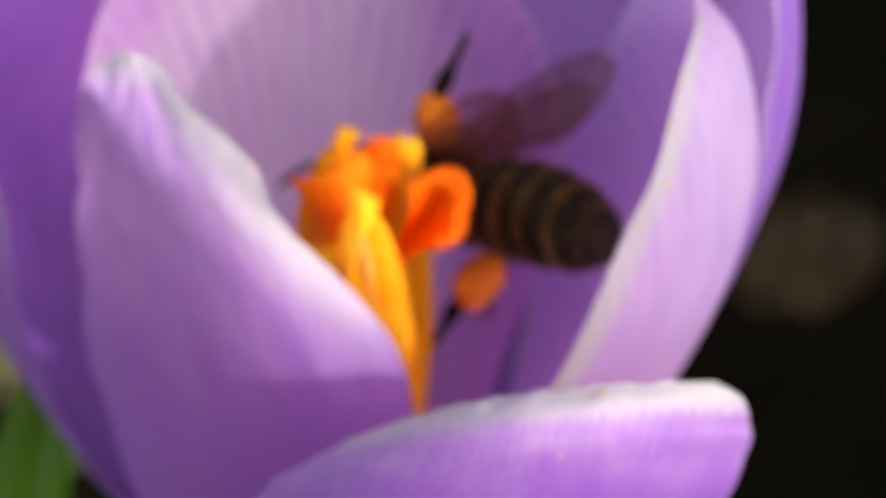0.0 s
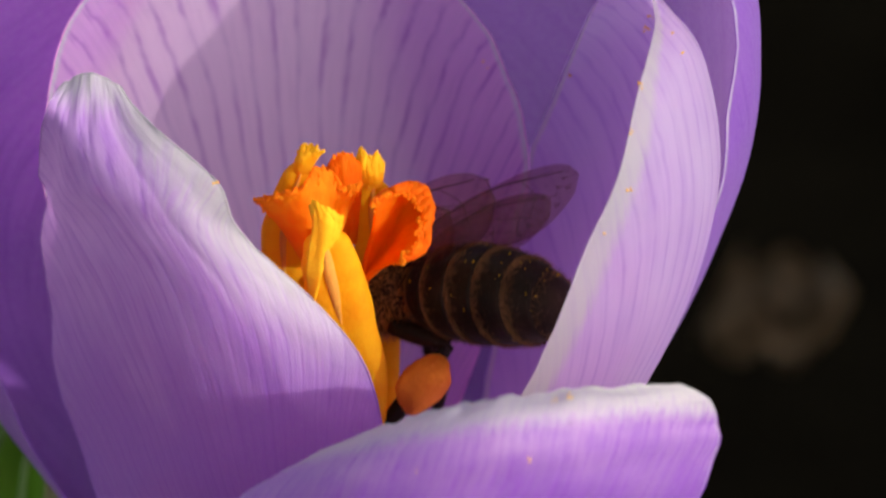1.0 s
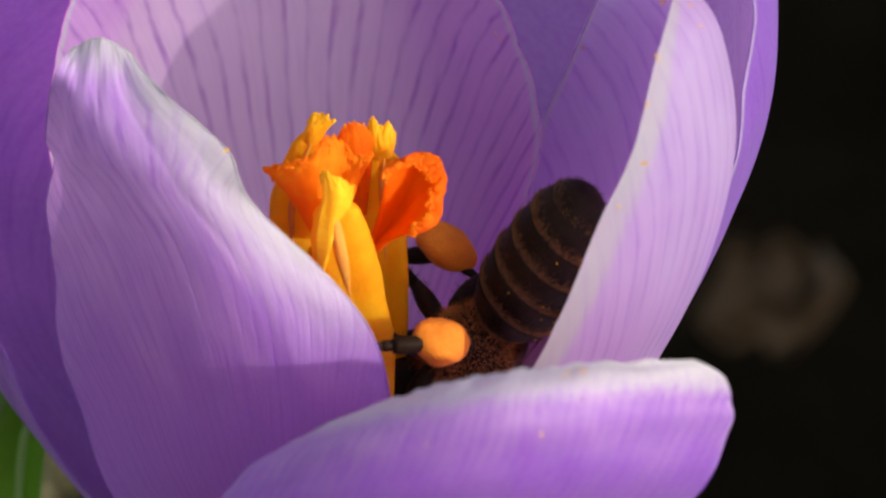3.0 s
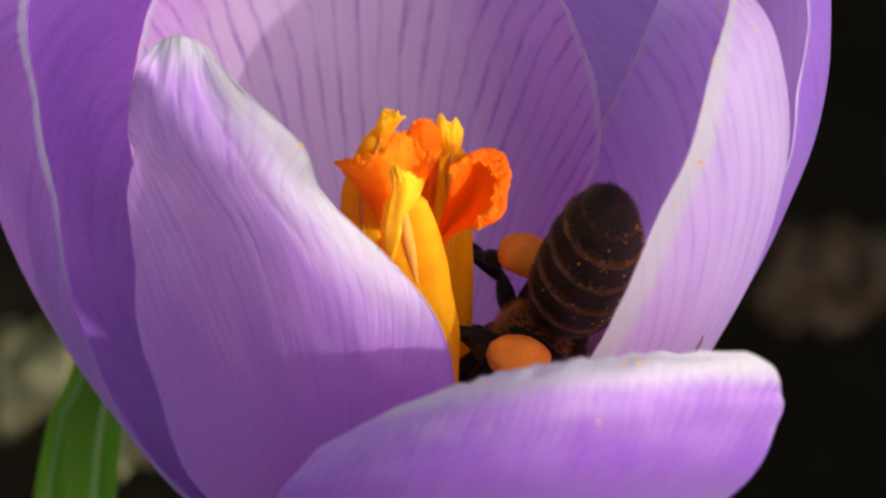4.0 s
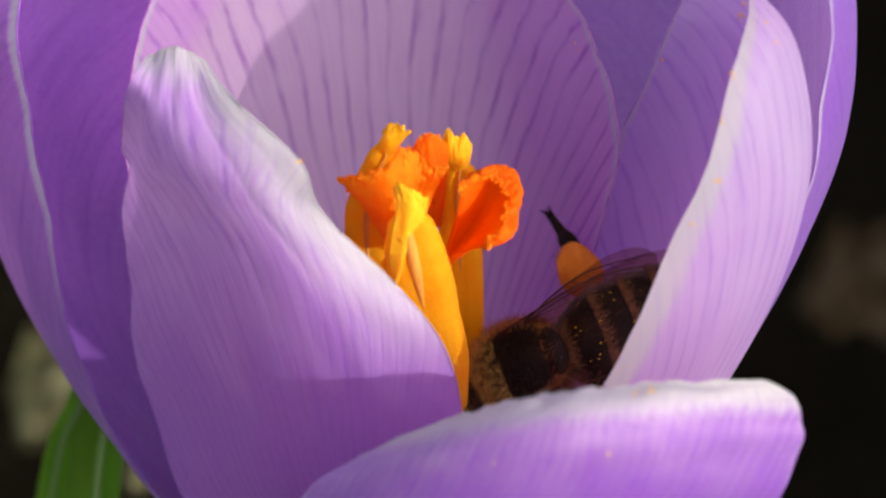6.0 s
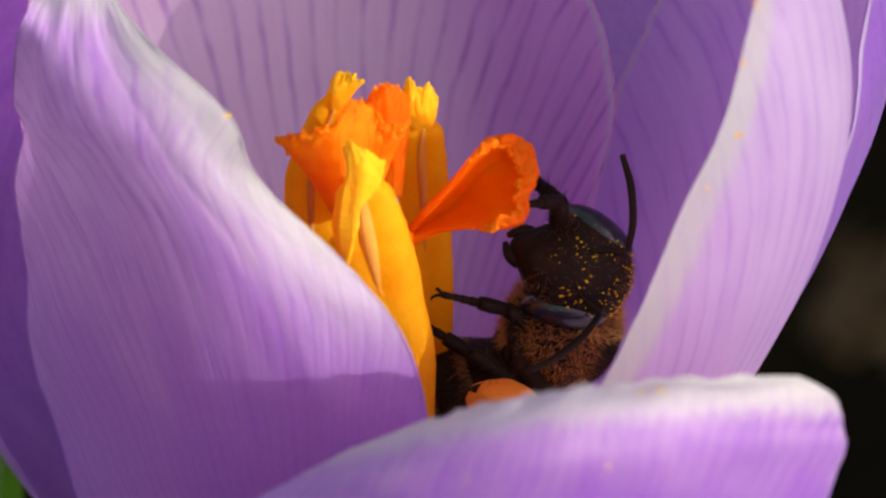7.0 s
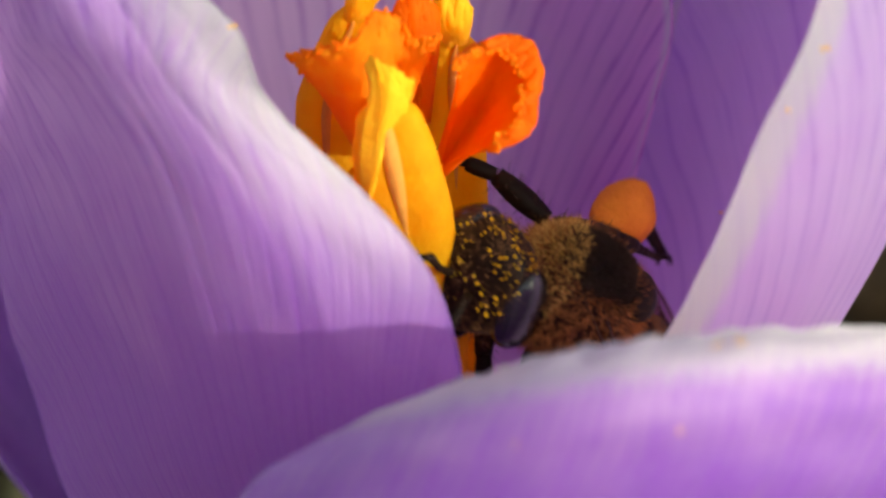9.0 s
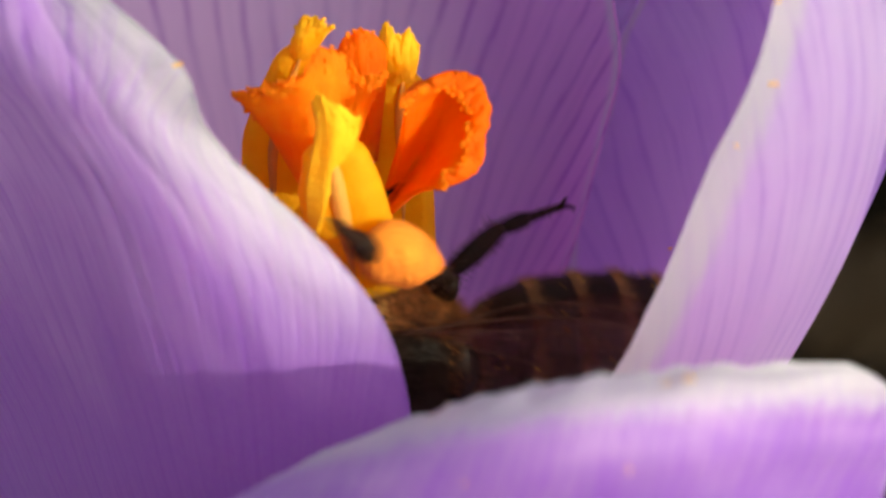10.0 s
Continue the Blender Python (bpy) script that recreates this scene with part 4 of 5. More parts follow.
def foot(name, length, r, seed):
    """A jointed tarsus with two claws."""
    bm = bmesh.new()
    x = 0.0
    for k, share in enumerate((0.42, 0.16, 0.13, 0.12, 0.17)):
        w = length * share
        rr = r * (1.0, 0.62, 0.56, 0.5, 0.46)[k]
        tube(bm, [mm(x, 0, 0), mm(x + w * 0.6, 0, 0), mm(x + w, 0, 0)], [rr * 0.84 * MM, rr * MM, rr * 0.88 * MM], 8, 5)
        x += w
    for sy in (1, -1):
        tube(bm, [mm(x - 0.05, 0, 0), mm(x + 0.2, 0.16 * sy, 0.02), mm(x + 0.3, 0.2 * sy, -0.14)], [0.06 * MM, 0.05 * MM, 0.02 * MM], 5, 5)
    rnd = random.Random(seed)
    piece = part(name, bm, CHITIN, bee)
    tagged(part("bristle", hairs(bmesh.new(), [(mm(rnd.random() * length * 0.8, 0, 0), Vector((0.4, rnd.uniform(-1, 1), rnd.uniform(-1, 1))).normalized()) for _ in range(50)], 0.3 * MM, 0.012 * MM, seed, 0.2), CHITIN_BROWN, piece, smooth=False), kind="stuff")
    return piece


LEGS = {}
REST = {      # root, then the way of femur, tibia and tarsus; for the left side
    'fore': ((0.9, 0.8, -1.3), (0.75, 0.6, -0.1), (0.55, -0.1, -0.8), (0.7, -0.1, -0.5)),
    'middle': ((0.0, 0.9, -1.4), (0.15, 0.9, -0.3), (-0.1, 0.3, -0.95), (0.4, 0.0, -0.8)),
    'hind': ((-0.9, 0.9, -1.3), (-0.5, 0.8, 0.1), (-0.75, 0.2, -0.7), (-0.2, -0.2, -0.95)),
}
SIZES = {'fore': (2.0, 1.8, 2.0), 'middle': (2.1, 2.0, 2.2), 'hind': (2.4, 2.7, 2.6)}
for i, (kind_of, sizes) in enumerate(SIZES.items()):
    for sy in (1, -1):
        f = limb("femur", sizes[0], 0.36, 0.34, 1.0, 40, i * 10 + sy + 100)
        t = limb("tibia", sizes[1], 0.27, 0.36 if kind_of != 'hind' else 0.52, 0.9 if kind_of != 'hind' else 0.5, 60, i * 10 + sy + 140)
        a = foot("tarsus", sizes[2], 0.24 if kind_of != 'hind' else 0.36, i * 10 + sy + 180)
        if kind_of == 'hind':
            bm = bmesh.new()
            bmesh.ops.create_icosphere(bm, subdivisions=4, radius=1.0)
            for v in bm.verts:
                q = v.co.copy()
                lump = 1 + 0.14 * noise.noise(q * 1.3 + Vector((sy, 0.4, 0.7))) + 0.035 * noise.noise(q * 7)
                v.co = mm(1.7 + q.x * 1.25 * lump, q.y * 0.8 * lump + 0.25 * sy, q.z * (0.92 + 0.2 * q.x) * lump)
            part("pollen_load", bm, POLLEN, t, "packed orange pollen")
        LEGS[kind_of, sy] = (f, t, a, sizes)


# ---- leaves, straws and litter ----

def blade(points, width, face, name="leaf_blade"):
    """A narrow grooved leaf with a pale midrib."""
    pts = [Vector(p) for p in points]
    bm, rb = bmesh.new(), bmesh.new()
    n, k = 40, 8
    grid, ribs = [], []
    for i in range(n + 1):
        t = i / n
        p = spline(pts, t)
        d = (spline(pts, min(t + 0.02, 1)) - spline(pts, max(t - 0.02, 0))).normalized()
        a = d.cross(Vector(face)).normalized()
        b = a.cross(d)
        w = width / 2 * min(1, (1.02 - t) * 4) ** 0.7
        grid.append([bm.verts.new((p + a * w * (j / k * 2 - 1) + b * 0.28 * width * (j / k * 2 - 1) ** 2) * MM) for j in range(k + 1)])
        ribs.append((p - b * 0.02 * width) * MM)
    for i in range(n):
        for j in range(k):
            bm.faces.new((grid[i][j], grid[i + 1][j], grid[i + 1][j + 1], grid[i][j + 1]))
    bmesh.ops.solidify(bm, geom=bm.faces[:], thickness=0.3 * MM)
    tube(rb, ribs[::4], [width * 0.12 * MM] * 5 + [width * 0.08 * MM] * 5 + [0.0001], 8, 40)
    return bm, rb


def crocus_leaf(points, width, face, words):
    bm, rb = blade(points, width, face)
    root = Vector(points[0]) * MM
    for b in (bm, rb):
        bmesh.ops.translate(b, vec=-root, verts=b.verts)
    leaf = tagged(new("crocus_leaf", finish(bm, "crocus_leaf", LEAF)), words, "leaf", group="crocus leaves")
    leaf.location = CUP + root
    part("midrib", rb, LEAF_RIB, leaf, "pale midrib")


crocus_leaf([(-19.5, 15.0, -58.4), (-18.5, 15.0, -30.0), (-15.2, 15.0, -3.2), (-13.5, 15.0, 2.7), (-10.6, 18.0, 9.5)], 2.1, (0.5, -0.8, 0.2), 'narrow green crocus leaf beside the flower, in shade')
crocus_leaf([(-15.4, 14.0, -58.4), (-15.0, 14.0, -30.0), (-13.2, 14.0, -2.5), (-12.3, 14.0, 2.5), (-10.9, 16.0, 6.5)], 2.2, (-0.2, -0.9, 0.2), 'narrow green crocus leaf beside the flower, sunlit')


def dead_leaf(place, length, width, turn, words, mat, seed):
    bm = bmesh.new()
    n, k = 24, 12
    grid = []
    for i in range(n + 1):
        t = i / n
        w = width * math.sin(math.pi * min(1, t * 0.94 + 0.04)) ** 0.7
        grid.append([bm.verts.new(mm((t - 0.5) * length, w * (j / k - 0.5), 5 * noise.noise(Vector((t * 3 + seed, j / k * 2, 0))) + 9 * (j / k - 0.5) ** 2 + 3)) for j in range(k + 1)])
    for i in range(n):
        for j in range(k):
            bm.faces.new((grid[i][j], grid[i + 1][j], grid[i + 1][j + 1], grid[i][j + 1]))
    bmesh.ops.solidify(bm, geom=bm.faces[:], thickness=0.4 * MM)
    d = tagged(new("dead_leaf", finish(bm, "dead_leaf", mat)), words, "dead leaf", group="litter on the soil")
    part("leaf_rib", tube(bmesh.new(), [mm(x * length, 0, 5 * noise.noise(Vector(((x + 0.5) * 3 + seed, 1, 0))) + 3.2) for x in (-0.48, -0.24, 0, 0.24, 0.46)], [0.5 * MM, 0.4 * MM, 0.35 * MM, 0.3 * MM, 0.1 * MM], 6), mat, d)
    d.matrix_world = Matrix.Translation(CUP + Vector(place) * MM) @ pose(0, 0, 0, *turn)


dead_leaf((22.6, 114.2, -53.4), 8, 6, (25, 10, 30), 'brown withered leaf lying on dark soil', DEAD_LEAF, 1)
dead_leaf((24.4, 112.8, -53.4), 5, 4, (20, -15, 80), 'brown withered leaf lying on dark soil', DEAD_LEAF, 4)
dead_leaf((21.1, 111.5, -53.4), 5, 4, (10, -25, 140), 'brown withered leaf lying on dark soil', DEAD_LEAF, 8)
dead_leaf((-17.8, 94.0, -52.4), 7, 4, (35, 0, 70), 'pale straw-coloured dry leaf on dark soil', STRAW, 6)
dead_leaf((-24.1, 100.1, -52.4), 8, 5.5, (30, 0, 80), 'pale straw-coloured dry leaf on dark soil', STRAW, 9)


def shade_hedge(place, size, seed):
    """Low clipped hedge added as a shade caster: woody core and a skin of small oval leaves."""
    rnd = random.Random(seed)
    core, lv = bmesh.new(), bmesh.new()
    bmesh.ops.create_icosphere(core, subdivisions=5, radius=1.0)
    spots = []
    for v in core.verts:
        q = v.co
        p = Vector([math.copysign(abs(c) ** 0.45, c) * s / 2 for c, s in zip(q, size)])
        v.co = p * (0.9 + 0.12 * noise.noise(q * 6)) + Vector((0, 0, size[2] / 2))
        if q.z > -0.6:
            spots.append((v.co.copy(), q.normalized()))
    for p, n in spots * 3:
        d = (n + Vector((rnd.uniform(-1, 1), rnd.uniform(-1, 1), rnd.uniform(-0.4, 1)))).normalized()
        a = d.orthogonal().normalized() * 0.0035
        o = p + n * rnd.uniform(-0.002, 0.008)
        vs = [lv.verts.new(o + w) for w in (-d * 0.006, a, d * 0.007, -a)]
        lv.faces.new(vs)
    hedge = tagged(new("shade_hedge", finish(core, "shade_hedge", DARK_TWIG)), "low clipped hedge, unseen, added to shade the soil behind", "hedge")
    hedge.location = place
    tagged(part("foliage", lv, LEAF, hedge, "small dark green leaves"), kind="stuff")


# stands out of view, added to cast shade on the soil behind the flower
shade_hedge((0.185, 0.11, -0.006), (0.08, 0.30, 0.095), 4)

# ---- pollen specks and dew on the petals, in mm from the cup's base ----
SPECKS = [(-3.3, -6.0, 21.0), (1.0, -6.5, 17.2), (-4.0, -4.5, 24.5), (6.1, 8.8, 21.7), (5.9, 8.9, 22.1), (11.9, 1.9, 27.6), (11.8, 2.6, 26.6),
          (10.9, -5.3, 26.7), (10.8, -6.0, 24.7), (12.5, -2.3, 29.0), (12.8, -2.9, 28.5), (9.9, -6.4, 23.2), (7.9, -15.3, 21.6), (8.4, -15.1, 21.6),
          (3.1, -16.7, 19.6), (9.0, 6.4, 22.7), (6.9, -16.7, 20.1), (11.3, -4.3, 28.0), (8.9, 4.9, 13.9)]
DEW = [(0.1, -6.6, 18.0), (-2.1, -6.6, 18.5), (10.7, -5.6, 17.4), (-2.5, -6.5, 19.5), (8.4, -15.9, 21.0), (9.4, -15.4, 20.9), (10.6, -14.5, 20.6),
       (6.8, -16.4, 21.1), (6.0, -16.5, 21.2), (11.5, -13.9, 20.5)]
rnd = random.Random(5)
for place in SPECKS:
    bm = bmesh.new()
    for _ in range(rnd.choice((2, 4, 7))):
        off = Vector((rnd.uniform(-1, 1), rnd.uniform(-0.3, 0.3), rnd.uniform(-1, 1))) * 0.11
        bmesh.ops.create_icosphere(bm, subdivisions=2, radius=rnd.uniform(0.02, 0.045) * MM, matrix=Matrix.Translation(off * MM))
    tagged(part("pollen_speck", bm, GRAIN, crocus), "yellow pollen on the petal").location = Vector(place) * MM
for place in DEW:
    bm = bmesh.new()
    bmesh.ops.create_icosphere(bm, subdivisions=2, radius=rnd.uniform(0.035, 0.06) * MM)
    tagged(part("dew_bead", bm, DEW_BEAD, crocus), "tiny clear dew bead").location = Vector(place) * MM



def body_pose(place, ahead, back):
    x = Vector(ahead).normalized()
    z = Vector(back)
    z = (z - x * z.dot(x)).normalized()
    m = Matrix((x, z.cross(x), z)).transposed().to_4x4()
    m.translation = CUP + Vector(place) * MM
    return m


def aim(a, d, up):
    """A pose at a with x along d."""
    x = d.normalized()
    z = (up - x * up.dot(x))
    z = z.normalized() if z.length > 1e-4 else x.orthogonal().normalized()
    m = Matrix((x, z.cross(x), z)).transposed().to_4x4()
    m.translation = a
    return m


BEE_WAY = [
    (0.0, (2.6, 3.5, 18.8), (-0.74, 0.62, -0.24), (0.10, 0.10, 0.99)),
    (0.3, (2.8, 3.5, 20.5), (-0.71, 0.69, -0.14), (0.10, -0.20, 0.97)),
    (0.5, (2.9, 3.0, 15.0), (-0.62, 0.31, -0.72), (-0.25, 0.79, 0.56)),
    (0.6, (3.2, 3.0, 15.8), (-0.52, 0.27, -0.81), (-0.23, 0.87, 0.44)),
    (0.9, (1.3, 2.0, 14.7), (-0.87, 0.39, -0.28), (-0.06, 0.49, 0.87)),
    (1.0, (1.9, 2.0, 16.1), (-0.79, 0.52, -0.32), (-0.11, 0.51, 0.85)),
    (1.2, (2.0, 2.0, 16.3), (-0.79, 0.52, -0.32), (-0.11, 0.51, 0.85)),
    (1.5, (2.0, 2.0, 16.7), (-0.79, 0.52, -0.32), (-0.11, 0.51, 0.85)),
    (2.0, (1.5, 1.5, 14.3), (-0.88, 0.19, -0.43), (-0.19, 0.70, 0.69)),
    (2.4, (4.3, 1.0, 14.1), (-0.25, 0.47, -0.85), (0.97, 0.08, -0.24)),
    (2.5, (4.3, 1.0, 14.1), (-0.25, 0.47, -0.85), (0.97, 0.08, -0.24)),
    (2.7, (4.9, 0.0, 13.8), (-0.64, 0.04, -0.76), (0.76, 0.19, -0.63)),
    (3.2, (4.6, 0.0, 13.1), (-0.51, 0.22, -0.83), (0.86, 0.23, -0.46)),
    (3.8, (3.6, 0.0, 12.2), (-0.41, 0.46, -0.79), (0.60, 0.79, 0.15)),
    (4.0, (5.0, -0.0, 13.1), (-0.43, 0.27, -0.86), (0.88, -0.09, -0.47)),
    (4.1, (4.7, 0.0, 13.1), (-0.36, 0.24, -0.90), (0.91, -0.13, -0.39)),
    (4.3, (5.9, 0.0, 12.5), (0.20, 0.29, -0.94), (0.97, 0.08, 0.24)),
    (4.5, (7.2, 0.0, 10.4), (0.50, 0.24, -0.83), (0.87, -0.16, 0.47)),
    (4.6, (5.8, 0.0, 11.6), (0.21, 0.11, -0.97), (0.93, -0.34, 0.16)),
    (4.7, (3.6, 1.0, 12.4), (-0.36, -0.17, -0.92), (0.81, -0.55, -0.22)),
    (5.0, (5.2, 0.0, 13.4), (-0.63, -0.04, -0.78), (0.67, -0.54, -0.51)),
    (5.5, (5.3, 1.0, 10.7), (-0.62, 0.13, -0.77), (0.55, -0.62, -0.55)),
    (5.7, (4.1, 1.0, 11.6), (-0.58, 0.14, -0.81), (0.27, -0.90, -0.35)),
    (6.1, (3.9, 0.0, 13.4), (-0.99, -0.15, -0.04), (0.06, -0.58, 0.81)),
    (6.5, (5.3, 0.0, 14.0), (-0.43, 0.03, 0.90), (0.88, -0.21, 0.42)),
    (6.8, (5.9, 1.0, 14.1), (0.41, 0.11, 0.91), (0.91, -0.14, -0.39)),
    (7.0, (5.8, 1.0, 14.0), (0.41, 0.11, 0.91), (0.91, -0.14, -0.39)),
    (7.5, (7.1, 1.0, 14.4), (0.41, 0.11, 0.91), (0.91, -0.14, -0.39)),
    (8.0, (6.8, 1.0, 14.3), (0.43, 0.10, 0.90), (0.90, -0.14, -0.42)),
    (8.2, (6.6, 1.0, 12.9), (-0.48, -0.19, 0.85), (0.87, -0.13, 0.47)),
    (8.3, (7.1, 1.0, 12.8), (-0.82, -0.32, 0.48), (0.55, -0.19, 0.81)),
    (8.5, (5.8, -0.8, 14.4), (-0.93, -0.28, 0.22), (0.14, -0.24, 0.96)),
    (8.8, (5.4, -1.4, 14.8), (-0.90, -0.15, 0.41), (0.48, -0.21, 0.85)),
    (9.0, (4.7, -1.8, 15.1), (-0.82, -0.02, 0.58), (0.48, -0.21, 0.85)),
    (9.2, (4.0, -2.1, 15.7), (-0.92, 0.05, 0.39), (0.10, -0.89, 0.45)),
    (9.4, (3.3, -2.4, 16.1), (-0.95, 0.07, 0.32), (0.10, -0.93, 0.36)),
    (9.5, (1.5, -2.6, 15.9), (-0.99, -0.08, 0.07), (0.10, -0.98, -0.16)),
    (9.6, (3.3, -2.5, 15.9), (-0.95, 0.06, 0.30), (0.10, -0.93, 0.36)),
    (9.7, (3.2, -2.5, 16.4), (-0.96, 0.05, 0.29), (0.10, -0.93, 0.36)),
    (9.8, (0.5, -2.6, 16.0), (-0.99, -0.13, -0.02), (0.10, -0.98, -0.16)),
    (9.9, (0.3, -2.7, 15.9), (-0.99, -0.16, -0.03), (0.10, -0.97, -0.20)),
    (10.0, (1.6, -2.8, 15.1), (-0.99, -0.11, 0.12), (0.10, -0.99, 0.04)),
]

